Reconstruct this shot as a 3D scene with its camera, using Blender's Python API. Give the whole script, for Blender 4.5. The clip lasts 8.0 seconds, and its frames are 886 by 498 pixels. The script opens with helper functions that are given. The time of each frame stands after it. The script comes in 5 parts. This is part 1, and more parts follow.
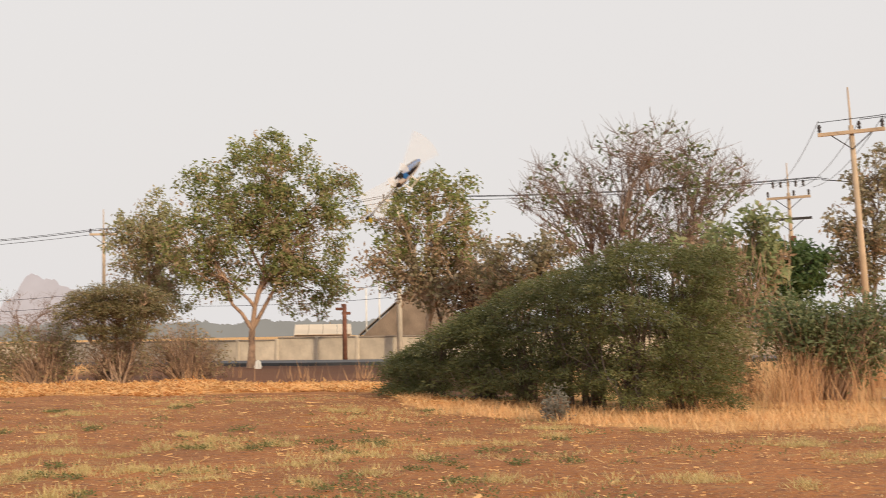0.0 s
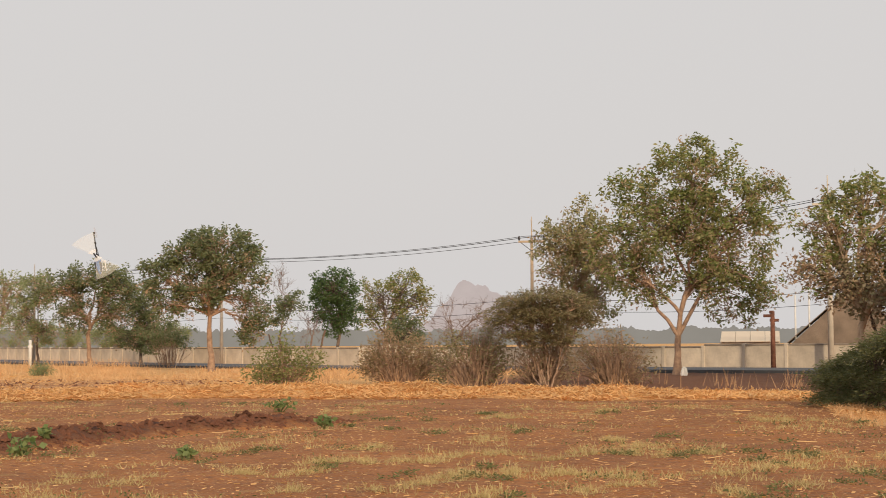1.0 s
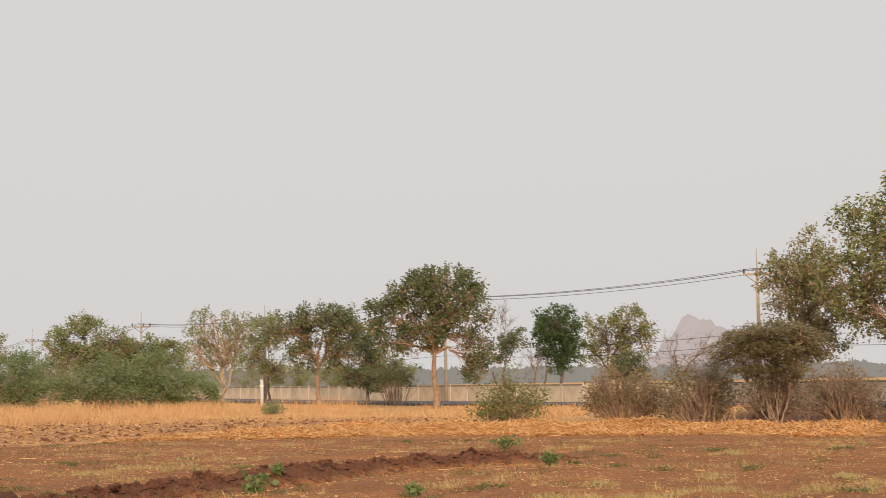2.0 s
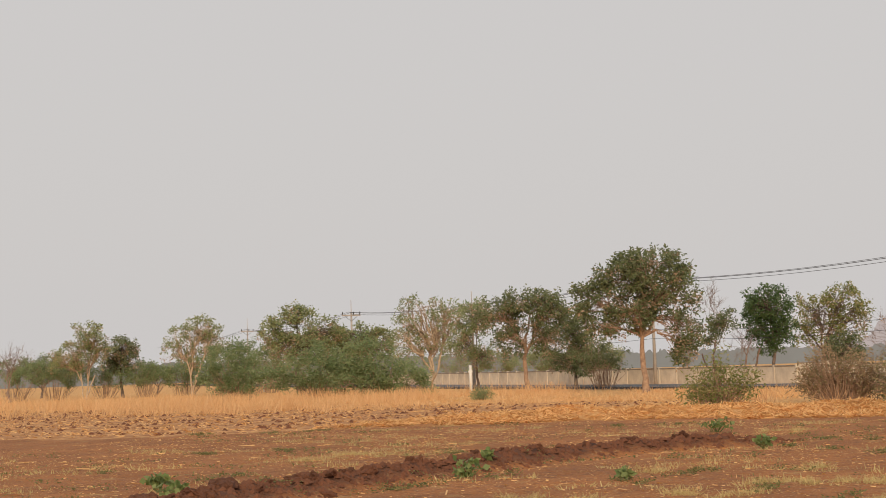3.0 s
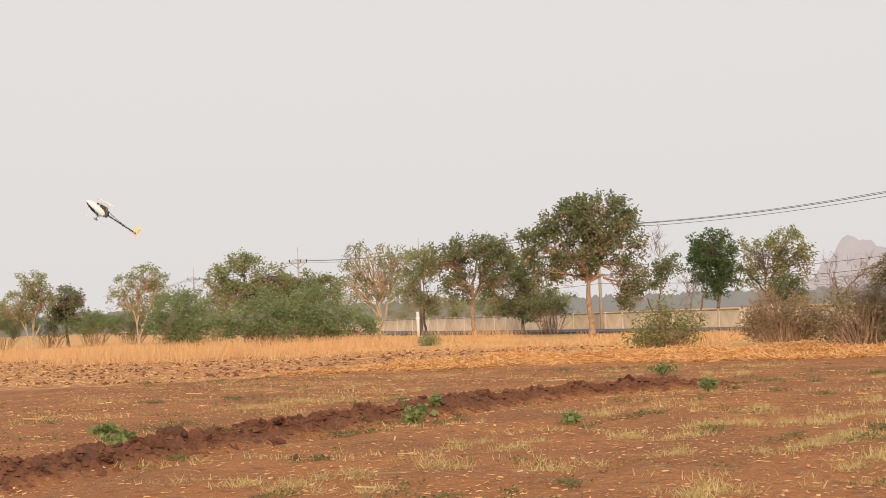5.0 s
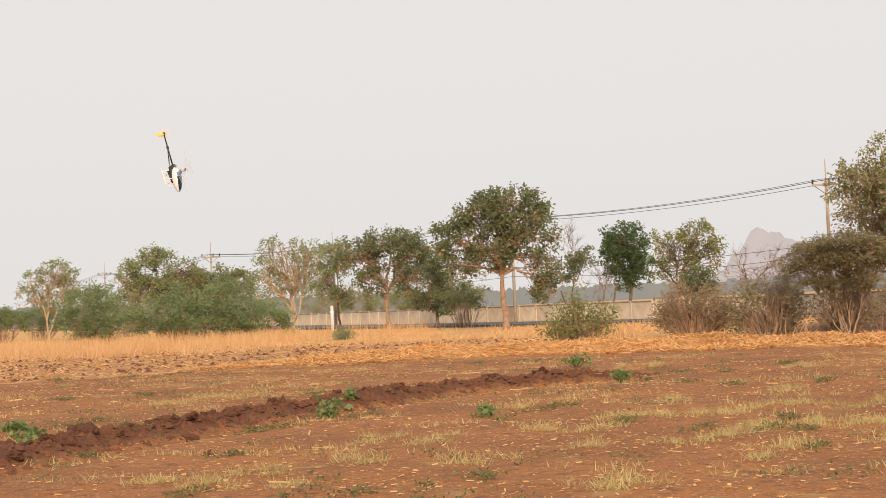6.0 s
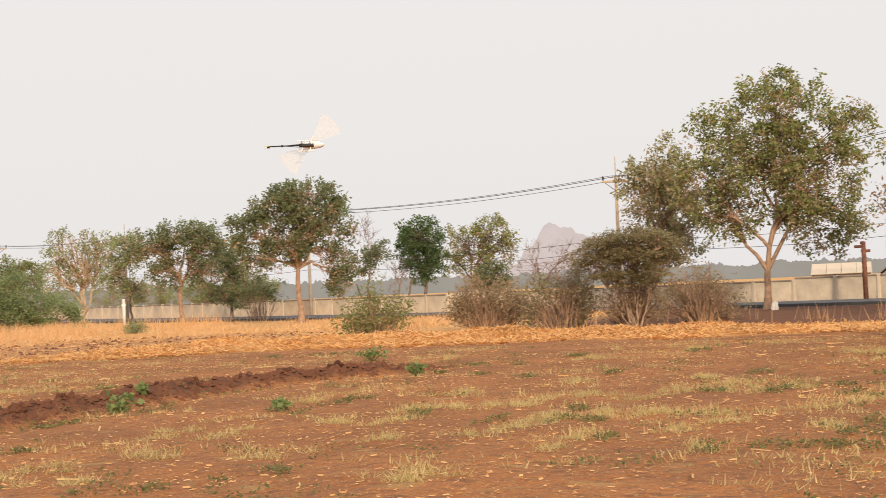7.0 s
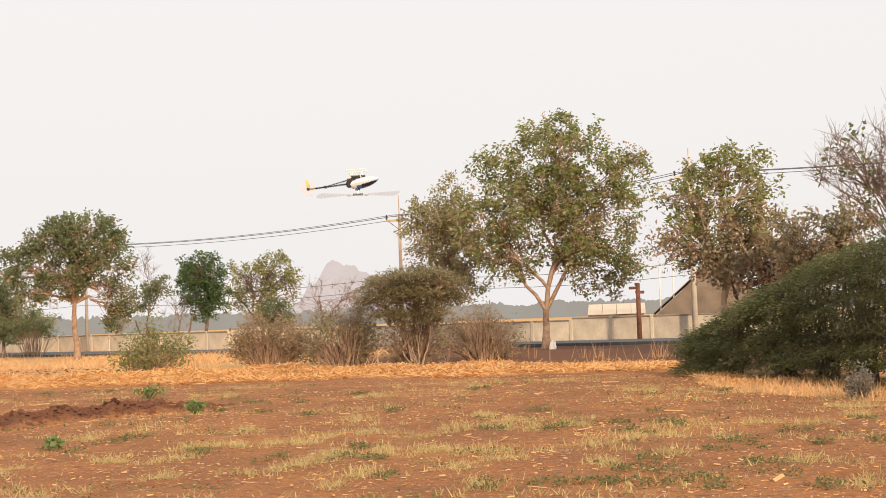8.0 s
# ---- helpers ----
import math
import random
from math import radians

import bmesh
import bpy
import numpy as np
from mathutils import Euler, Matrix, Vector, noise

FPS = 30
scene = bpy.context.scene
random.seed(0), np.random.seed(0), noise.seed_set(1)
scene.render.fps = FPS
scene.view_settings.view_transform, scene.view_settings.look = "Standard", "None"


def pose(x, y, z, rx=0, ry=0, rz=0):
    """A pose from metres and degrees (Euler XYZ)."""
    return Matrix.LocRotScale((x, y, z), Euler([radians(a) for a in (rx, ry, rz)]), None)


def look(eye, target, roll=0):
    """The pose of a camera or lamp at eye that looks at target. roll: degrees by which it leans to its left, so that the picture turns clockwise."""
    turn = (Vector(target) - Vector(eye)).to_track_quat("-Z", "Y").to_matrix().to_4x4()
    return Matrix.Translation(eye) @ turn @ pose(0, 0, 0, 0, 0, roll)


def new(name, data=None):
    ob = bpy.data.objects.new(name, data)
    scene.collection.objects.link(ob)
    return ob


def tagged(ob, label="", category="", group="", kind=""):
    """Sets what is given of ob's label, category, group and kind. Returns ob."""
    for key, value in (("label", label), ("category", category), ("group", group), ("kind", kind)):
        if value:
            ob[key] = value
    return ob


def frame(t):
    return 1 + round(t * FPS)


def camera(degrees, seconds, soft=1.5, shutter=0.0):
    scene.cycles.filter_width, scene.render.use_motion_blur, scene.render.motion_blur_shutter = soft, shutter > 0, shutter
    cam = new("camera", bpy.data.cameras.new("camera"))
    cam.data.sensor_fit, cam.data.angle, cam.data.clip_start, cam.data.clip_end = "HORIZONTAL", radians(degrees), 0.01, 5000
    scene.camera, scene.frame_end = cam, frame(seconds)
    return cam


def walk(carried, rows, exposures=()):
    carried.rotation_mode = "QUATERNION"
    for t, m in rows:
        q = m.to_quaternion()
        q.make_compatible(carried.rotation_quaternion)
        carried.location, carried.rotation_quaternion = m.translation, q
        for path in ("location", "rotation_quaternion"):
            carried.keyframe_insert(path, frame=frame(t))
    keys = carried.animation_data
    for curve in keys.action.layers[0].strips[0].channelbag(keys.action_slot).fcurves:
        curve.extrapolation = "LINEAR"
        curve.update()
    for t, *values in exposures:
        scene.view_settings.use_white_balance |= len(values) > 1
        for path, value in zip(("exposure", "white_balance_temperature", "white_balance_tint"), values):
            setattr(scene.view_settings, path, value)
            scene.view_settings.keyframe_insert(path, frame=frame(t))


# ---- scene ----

# ------------------------------------------------------------ camera
cam = camera(32.4, 8.0, soft=0.85, shutter=0.1)
EYE = 1.85
# seconds, yaw, pitch, lean (degrees)
ROWS = [
    (0.0, -0.000, 2.950, 1.000),
    (0.3, 6.121, 3.856, 0.439),
    (0.5, 9.643, 3.920, 0.997),
    (0.7, 12.598, 3.816, 0.731),
    (1.0, 15.897, 3.383, 0.436),
    (1.5, 19.589, 3.482, 0.510),
    (2.0, 24.204, 4.855, 0.994),
    (2.2, 26.387, 5.304, 1.209),
    (3.3, 32.494, 4.061, 1.965),
    (3.5, 31.913, 3.521, 1.985),
    (4.0, 29.941, 3.349, 2.300),
    (5.3, 29.926, 2.123, 2.338),
    (5.5, 28.852, 2.165, 2.332),
    (5.6, 28.358, 2.212, 2.428),
    (6.0, 26.776, 2.008, 2.708),
    (6.5, 24.530, 1.350, 3.019),
    (6.8, 21.645, 1.284, 2.825),
    (7.0, 19.140, 1.410, 2.597),
    (7.2, 16.584, 1.559, 2.197),
    (7.5, 13.515, 1.671, 2.155),
    (7.8, 11.731, 1.995, 2.123),
    (8.0, 10.954, 2.494, 2.080),
]


def aim(yaw, pitch, lean):
    turn = Matrix.Rotation(radians(yaw), 4, "Z") @ Matrix.Rotation(radians(pitch), 4, "X") @ Matrix.Rotation(radians(lean), 4, "Y")
    return Matrix.Translation((0, 0, EYE)) @ turn @ Matrix.Rotation(radians(90), 4, "X")


EXPOSURES = [(0.0, -0.03), (0.5, -0.09), (1.0, -0.29), (1.5, -0.23), (3.5, -0.46), (4.0, -0.32), (5.5, -0.05), (6.5, 0.0), (7.0, 0.05), (8.0, 0.16)]
walk(cam, [(t, aim(a, b, c)) for t, a, b, c in ROWS], EXPOSURES)

# ------------------------------------------------------------ light: low warm sun in thick haze
SUN_AZ, SUN_EL = -148.0, 22.0      # degrees anticlockwise from +y, and above the ground
world = bpy.data.worlds.new("hazy_sky")
scene.world = world
world.use_nodes = True
wn, wl = world.node_tree.nodes, world.node_tree.links
wn.clear()
sky = wn.new("ShaderNodeTexSky")
sky.sky_type, sky.sun_disc = "NISHITA", False
sky.sun_elevation, sky.sun_rotation = radians(SUN_EL), radians(-SUN_AZ)
sky.air_density, sky.dust_density = 1.5, 7.0
dim = wn.new("ShaderNodeVectorMath")
dim.operation = "SCALE"
dim.inputs["Scale"].default_value = 0.09
wl.new(sky.outputs[0], dim.inputs[0])
haze = wn.new("ShaderNodeMix")
haze.data_type = "RGBA"
haze.inputs[0].default_value = 0.9
haze.inputs[7].default_value = (0.885, 0.851, 0.838, 1)
wl.new(dim.outputs[0], haze.inputs[6])
bg = wn.new("ShaderNodeBackground")
bg.inputs["Strength"].default_value = 1.0
wout = wn.new("ShaderNodeOutputWorld")
wl.new(haze.outputs[2], bg.inputs["Color"])
wl.new(bg.outputs[0], wout.inputs[0])

sun = new("sun", bpy.data.lights.new("sun", "SUN"))
sun.data.energy, sun.data.angle, sun.data.color = 3.0, radians(3.0), (1.0, 0.78, 0.52)
sa, se = radians(SUN_AZ), radians(SUN_EL)
sun.matrix_world = look((0, 0, 60), Vector((0, 0, 60)) - Vector((-math.sin(sa) * math.cos(se), math.cos(sa) * math.cos(se), math.sin(se))))


# ------------------------------------------------------------ materials
def shade(name, tone, rough=0.8, scale=3.0, vary=0.25, second=None, metal=0.0, bump=0.0, fine=40.0, island=0.0, translucent=0.0, perobject=0.0):
    """A mottled surface: two scales of noise between tone and second, with bump and per-piece variation."""
    m = bpy.data.materials.new(name)
    m.use_nodes = True
    n, l = m.node_tree.nodes, m.node_tree.links
    n.clear()
    out = n.new("ShaderNodeOutputMaterial")
    p = n.new("ShaderNodeBsdfPrincipled")
    p.inputs["Roughness"].default_value = rough
    p.inputs["Metallic"].default_value = metal
    geo = n.new("ShaderNodeNewGeometry")
    co = n.new("ShaderNodeTexCoord")
    big = n.new("ShaderNodeTexNoise")
    big.inputs["Scale"].default_value = scale
    big.inputs["Detail"].default_value = 4
    small = n.new("ShaderNodeTexNoise")
    small.inputs["Scale"].default_value = fine
    small.inputs["Detail"].default_value = 3
    l.new(co.outputs["Object"], big.inputs["Vector"])
    l.new(co.outputs["Object"], small.inputs["Vector"])
    mix = n.new("ShaderNodeMix")
    mix.data_type = "RGBA"
    second = second or tuple(c * (1 - vary * 1.6) for c in tone)
    mix.inputs[6].default_value, mix.inputs[7].default_value = (*tone, 1), (*second, 1)
    ramp = n.new("ShaderNodeMapRange")
    ramp.inputs[1].default_value, ramp.inputs[2].default_value = 0.35, 0.65
    if island:
        l.new(geo.outputs["Random Per Island"], mix.inputs[0])
    else:
        l.new(big.outputs[0], ramp.inputs[0])
        l.new(ramp.outputs[0], mix.inputs[0])
    hsv = n.new("ShaderNodeHueSaturation")
    val = n.new("ShaderNodeMapRange")
    val.inputs[3].default_value, val.inputs[4].default_value = 1 - vary, 1 + vary
    l.new(big.outputs[0] if island else small.outputs[0], val.inputs[0])
    l.new(val.outputs[0], hsv.inputs["Value"])
    l.new(mix.outputs[2], hsv.inputs["Color"])
    tint = hsv.outputs[0]
    if perobject:
        info = n.new("ShaderNodeObjectInfo")
        span = n.new("ShaderNodeMapRange")
        span.inputs[3].default_value, span.inputs[4].default_value = 1 - perobject, 1 + perobject
        l.new(info.outputs["Random"], span.inputs[0])
        hs2 = n.new("ShaderNodeHueSaturation")
        l.new(span.outputs[0], hs2.inputs["Value"])
        l.new(tint, hs2.inputs["Color"])
        tint = hs2.outputs[0]
    l.new(tint, p.inputs["Base Color"])
    if bump:
        b = n.new("ShaderNodeBump")
        b.inputs["Strength"].default_value, b.inputs["Distance"].default_value = 0.8, bump
        l.new(small.outputs[0], b.inputs["Height"])
        l.new(b.outputs[0], p.inputs["Normal"])
    if translucent:
        tr = n.new("ShaderNodeBsdfTranslucent")
        l.new(tint, tr.inputs["Color"])
        ms = n.new("ShaderNodeMixShader")
        ms.inputs[0].default_value = translucent
        l.new(p.outputs[0], ms.inputs[1])
        l.new(tr.outputs[0], ms.inputs[2])
        l.new(ms.outputs[0], out.inputs[0])
    else:
        l.new(p.outputs[0], out.inputs[0])
    return m


def leafy(name, tone, second, vary=0.3):
    return shade(name, tone, rough=0.6, scale=0.35, vary=vary, second=second, island=1, translucent=0.42)


leaf_green = leafy("leaf_green", (0.165, 0.236, 0.058), (0.407, 0.360, 0.169))
leaf_tan = leafy("leaf_tan", (0.251, 0.283, 0.117), (0.493, 0.409, 0.246))
leaf_brown = leafy("leaf_brown", (0.224, 0.216, 0.109), (0.376, 0.308, 0.215))
leaf_dark = leafy("leaf_dark", (0.127, 0.176, 0.072), (0.264, 0.279, 0.150))
leaf_fresh = leafy("leaf_fresh", (0.075, 0.145, 0.045), (0.13, 0.19, 0.075))
leaf_olive = leafy("leaf_olive", (0.222, 0.290, 0.124), (0.403, 0.408, 0.213))
leaf_bush = leafy("leaf_bush", (0.187, 0.279, 0.117), (0.330, 0.372, 0.195))
leaf_brush = leafy("leaf_brush", (0.231, 0.223, 0.098), (0.407, 0.322, 0.189))
leaf_twig = leafy("leaf_twig", (0.271, 0.234, 0.122), (0.446, 0.315, 0.196))
leaf_feather = leafy("leaf_feather", (0.108, 0.135, 0.045), (0.225, 0.215, 0.088))
leaf_dry = leafy("leaf_dry", (0.36, 0.25, 0.15), (0.56, 0.40, 0.27))
leaf_grey = leafy("leaf_grey", (0.217, 0.217, 0.174), (0.324, 0.297, 0.243))
weed_green = leafy("weed_green", (0.15, 0.22, 0.07), (0.30, 0.36, 0.14))
weed_dull = leafy("weed_dull", (0.12, 0.15, 0.05), (0.27, 0.25, 0.10))
bark_tan = shade("bark_tan", (0.47, 0.31, 0.21), 0.9, 4, 0.3, second=(0.27, 0.175, 0.125), bump=0.02)
bark_grey = shade("bark_grey", (0.22, 0.165, 0.13), 0.9, 4, 0.3, second=(0.12, 0.09, 0.075), bump=0.02)
bark_pale = shade("bark_pale", (0.58, 0.45, 0.32), 0.9, 4, 0.2, second=(0.38, 0.28, 0.2), bump=0.02)
bark_bare = shade("bark_bare", (0.31, 0.22, 0.17), 0.9, 4, 0.3, second=(0.21, 0.145, 0.115), bump=0.02)
straw_blade = shade("straw_blade", (0.86, 0.56, 0.25), 0.7, 0.5, 0.25, second=(0.68, 0.35, 0.13), island=1, translucent=0.2)
grass_blade = shade("grass_blade", (0.80, 0.54, 0.29), 0.7, 0.3, 0.25, second=(0.66, 0.38, 0.18), island=1, translucent=0.25)
reed_blade = shade("reed_blade", (0.66, 0.42, 0.23), 0.7, 0.3, 0.3, second=(0.46, 0.25, 0.13), island=1, translucent=0.25)
pale_grass = shade("pale_grass", (0.68, 0.55, 0.27), 0.7, 0.3, 0.25, second=(0.46, 0.36, 0.15), island=1, translucent=0.25)
clod_soil = shade("clod_soil", (0.19, 0.075, 0.038), 0.95, 6, 0.3, second=(0.125, 0.05, 0.028), bump=0.02, perobject=0.2)
concrete = shade("weathered_concrete", (0.72, 0.63, 0.51), 0.9, 0.8, 0.14, second=(0.50, 0.43, 0.35), bump=0.01, fine=9, perobject=0.12)
concrete_cap = shade("stained_cap", (0.34, 0.29, 0.24), 0.9, 1.2, 0.2, bump=0.01, fine=9)
pole_mat = shade("pole_concrete", (0.55, 0.42, 0.30), 0.85, 1.5, 0.14, bump=0.005)
pole_pale = shade("pole_pale", (0.70, 0.62, 0.52), 0.85, 1.5, 0.14, bump=0.005)
pole_grey = shade("pole_grey", (0.45, 0.40, 0.36), 0.85, 1.5, 0.14, bump=0.005)
white_paint = shade("white_paint", (0.80, 0.78, 0.74), 0.6, 2, 0.08)
rust = shade("rust", (0.24, 0.10, 0.065), 0.9, 5, 0.3, bump=0.005)
dark_iron = shade("dark_iron", (0.045, 0.04, 0.04), 0.6, 5, 0.2, metal=0.3)
glazed = shade("glazed_insulator", (0.05, 0.035, 0.03), 0.25, 5, 0.2)
wire_mat = shade("wire_black", (0.03, 0.03, 0.032), 0.5, 5, 0.2)
asphalt = shade("asphalt", (0.075, 0.078, 0.085), 0.6, 0.8, 0.2, bump=0.004, fine=60)
roof_mat = shade("cream_roof", (0.72, 0.60, 0.46), 0.7, 0.3, 0.1)
thatch = shade("grey_sheet", (0.30, 0.23, 0.175), 0.9, 0.8, 0.25, bump=0.05)

# soil, straw and dry tilth on one sheet; the zone comes from the mesh attribute
ground_mat = bpy.data.materials.new("field_ground")
ground_mat.use_nodes = True
gn, gl = ground_mat.node_tree.nodes, ground_mat.node_tree.links
gn.clear()


def gnoise(scale, detail=5, stretch=None):
    co = gn.new("ShaderNodeTexCoord")
    x = gn.new("ShaderNodeTexNoise")
    x.inputs["Scale"].default_value, x.inputs["Detail"].default_value = scale, detail
    if stretch:
        mp = gn.new("ShaderNodeMapping")
        mp.inputs["Scale"].default_value = stretch
        gl.new(co.outputs["Object"], mp.inputs[0])
        gl.new(mp.outputs[0], x.inputs["Vector"])
    else:
        gl.new(co.outputs["Object"], x.inputs["Vector"])
    return x.outputs[0]


def gspan(v, a, b, c=0.0, d=1.0):
    r = gn.new("ShaderNodeMapRange")
    r.inputs[1].default_value, r.inputs[2].default_value, r.inputs[3].default_value, r.inputs[4].default_value = a, b, c, d
    gl.new(v, r.inputs[0])
    return r.outputs[0]


def gmix(f, a, b):
    m = gn.new("ShaderNodeMix")
    m.data_type = "RGBA"
    for i, v in ((0, f), (6, a), (7, b)):
        if isinstance(v, tuple):
            m.inputs[i].default_value = (*v, 1)
        else:
            gl.new(v, m.inputs[i])
    return m.outputs[2]


soil = gmix(gspan(gnoise(0.35), 0.38, 0.62), (0.40, 0.155, 0.044), (0.29, 0.108, 0.031))
soil = gmix(gspan(gnoise(9, 3), 0.58, 0.70, 0, 0.55), soil, (0.48, 0.25, 0.10))
soil = gmix(gspan(gnoise(4.5, 8), 0.54, 0.64, 0, 0.75), soil, (0.19, 0.075, 0.030))
soil = gmix(gspan(gnoise(17, 6), 0.56, 0.66, 0, 0.7), soil, (0.17, 0.07, 0.036))
soil = gmix(gspan(gnoise(22, 2), 0.62, 0.70, 0, 0.85), soil, (0.62, 0.42, 0.19))
soil = gmix(gspan(gnoise(1.3, 6), 0.60, 0.72, 0, 0.5), soil, (0.46, 0.32, 0.12))
chaff = gmix(gspan(gnoise(5, 6), 0.35, 0.65), (0.78, 0.48, 0.19), (0.54, 0.26, 0.09))
tilth = gmix(gspan(gnoise(3, 6, (0.6, 1.6, 1)), 0.42, 0.60), (0.30, 0.12, 0.05), (0.60, 0.33, 0.14))
zone = gn.new("ShaderNodeAttribute")
zone.attribute_name = "zone"
sep = gn.new("ShaderNodeSeparateColor")
gl.new(zone.outputs["Color"], sep.inputs[0])
tone = gmix(sep.outputs[0], soil, chaff)
tone = gmix(sep.outputs[1], tone, tilth)
tone = gmix(sep.outputs[2], tone, (0.118, 0.046, 0.024))
gp_ = gn.new("ShaderNodeBsdfPrincipled")
gp_.inputs["Roughness"].default_value = 0.95
gl.new(tone, gp_.inputs["Base Color"])
gb = gn.new("ShaderNodeBump")
gb.inputs["Strength"].default_value, gb.inputs["Distance"].default_value = 1.0, 0.09
gl.new(gnoise(7, 8), gb.inputs["Height"])
gl.new(gb.outputs[0], gp_.inputs["Normal"])
go = gn.new("ShaderNodeOutputMaterial")
gl.new(gp_.outputs[0], go.inputs[0])


# ------------------------------------------------------------ mesh helpers
def mesh(name, verts, faces, material, smooth=False):
    me = bpy.data.meshes.new(name)
    me.from_pydata([tuple(v) for v in verts], [], faces)
    me.materials.append(material)
    if smooth:
        me.shade_smooth()
    me.update()
    return me


def part(name, me, parent, label="", m=None):
    ob = new(name, me)
    ob.parent = parent
    if m is not None:
        ob.matrix_basis = m
    if label:
        ob["label"] = label
    return ob


def quads(name, corners, material):
    """Many loose four-sided blades from an array (n, 4, 3)."""
    n = len(corners)
    me = bpy.data.meshes.new(name)
    me.vertices.add(4 * n)
    me.vertices.foreach_set("co", np.ascontiguousarray(corners, dtype=np.float32).ravel())
    me.loops.add(4 * n)
    me.loops.foreach_set("vertex_index", np.arange(4 * n, dtype=np.int32))
    me.polygons.add(n)
    me.polygons.foreach_set("loop_start", np.arange(0, 4 * n, 4, dtype=np.int32))
    me.polygons.foreach_set("loop_total", np.full(n, 4, dtype=np.int32))
    me.materials.append(material)
    me.update(calc_edges=True)
    me.validate()
    return me


def box(bm, cx, cy, cz, sx, sy, sz, bevel=0.0):
    r = bmesh.ops.create_cube(bm, size=1.0, matrix=Matrix.Translation((cx, cy, cz)) @ Matrix.Diagonal((sx, sy, sz, 1)))
    if bevel:
        es = list({e for v in r["verts"] for e in v.link_edges})
        bmesh.ops.bevel(bm, geom=es, offset=bevel, segments=1, affect="EDGES")


def rod(bm, a, b, ra, rb=None, sides=8):
    a, b = Vector(a), Vector(b)
    d = b - a
    q = Vector((0, 0, 1)).rotation_difference(d.normalized()).to_matrix().to_4x4()
    bmesh.ops.create_cone(bm, cap_ends=True, segments=sides, radius1=ra, radius2=ra if rb is None else rb, depth=d.length,
                          matrix=Matrix.Translation((a + b) / 2) @ q)


def done(name, bm, material, smooth=False):
    me = bpy.data.meshes.new(name)
    bm.to_mesh(me)
    bm.free()
    me.materials.append(material)
    if smooth:
        me.shade_smooth()
    return me


class Tubes:
    """Tapered round branches collected into one mesh."""

    def __init__(self):
        self.v, self.f = [], []

    def add(self, pts, radii, sides=5):
        base = len(self.v)
        pts = [Vector(p) for p in pts]
        for i, p in enumerate(pts):
            d = (pts[min(i + 1, len(pts) - 1)] - pts[max(i - 1, 0)]).normalized()
            s = d.cross(Vector((0.31, 0.92, 0.23))).normalized()
            t = d.cross(s)
            for k in range(sides):
                a = 2 * math.pi * k / sides
                self.v.append(p + (s * math.cos(a) + t * math.sin(a)) * radii[i])
        for i in range(len(pts) - 1):
            for k in range(sides):
                k2 = (k + 1) % sides
                self.f.append((base + i * sides + k, base + i * sides + k2, base + (i + 1) * sides + k2, base + (i + 1) * sides + k))

    def mesh(self, name, material):
        return mesh(name, self.v, self.f, material, True)


def bent(a, b, rng, sag=0.12, n=5, rise=0.15):
    """A wandering branch line from a to b that first climbs."""
    a, b = np.array(a, float), np.array(b, float)
    ln = np.linalg.norm(b - a)
    out = []
    for i in range(n):
        s = i / (n - 1)
        p = a + (b - a) * s
        w = math.sin(math.pi * s)
        p = p + rng.normal(0, sag * 0.35 * ln, 3) * w + np.array([0, 0, rise * ln * w])
        out.append(p)
    return out


def leaf_cloud(name, centres, per, spread, length, width, material, rng, droop=0.3, flat=1.0):
    c = np.repeat(np.asarray(centres), per, axis=0)
    n = len(c)
    off = rng.normal(0, 1, (n, 3))
    off *= (spread * rng.random((n, 1)) ** 0.4) / np.linalg.norm(off, axis=1, keepdims=True)
    off[:, 2] *= flat
    p = c + off
    d = rng.normal(0, 1, (n, 3)) + off / max(spread, 1e-6) * 0.6
    d[:, 2] = d[:, 2] * 0.7 * flat - droop
    d /= np.linalg.norm(d, axis=1, keepdims=True)
    s = np.cross(d, rng.normal(0, 1, (n, 3)))
    s /= np.linalg.norm(s, axis=1, keepdims=True) + 1e-9
    ln = length * (0.6 + 0.8 * rng.random((n, 1)))
    wd = width * (0.6 + 0.8 * rng.random((n, 1)))
    up = np.cross(s, d)
    q = np.stack([p, p + d * ln * 0.5 + s * wd * 0.5 + up * wd * 0.15, p + d * ln, p + d * ln * 0.5 - s * wd * 0.5 + up * wd * 0.15], 1)
    return quads(name, q, material)


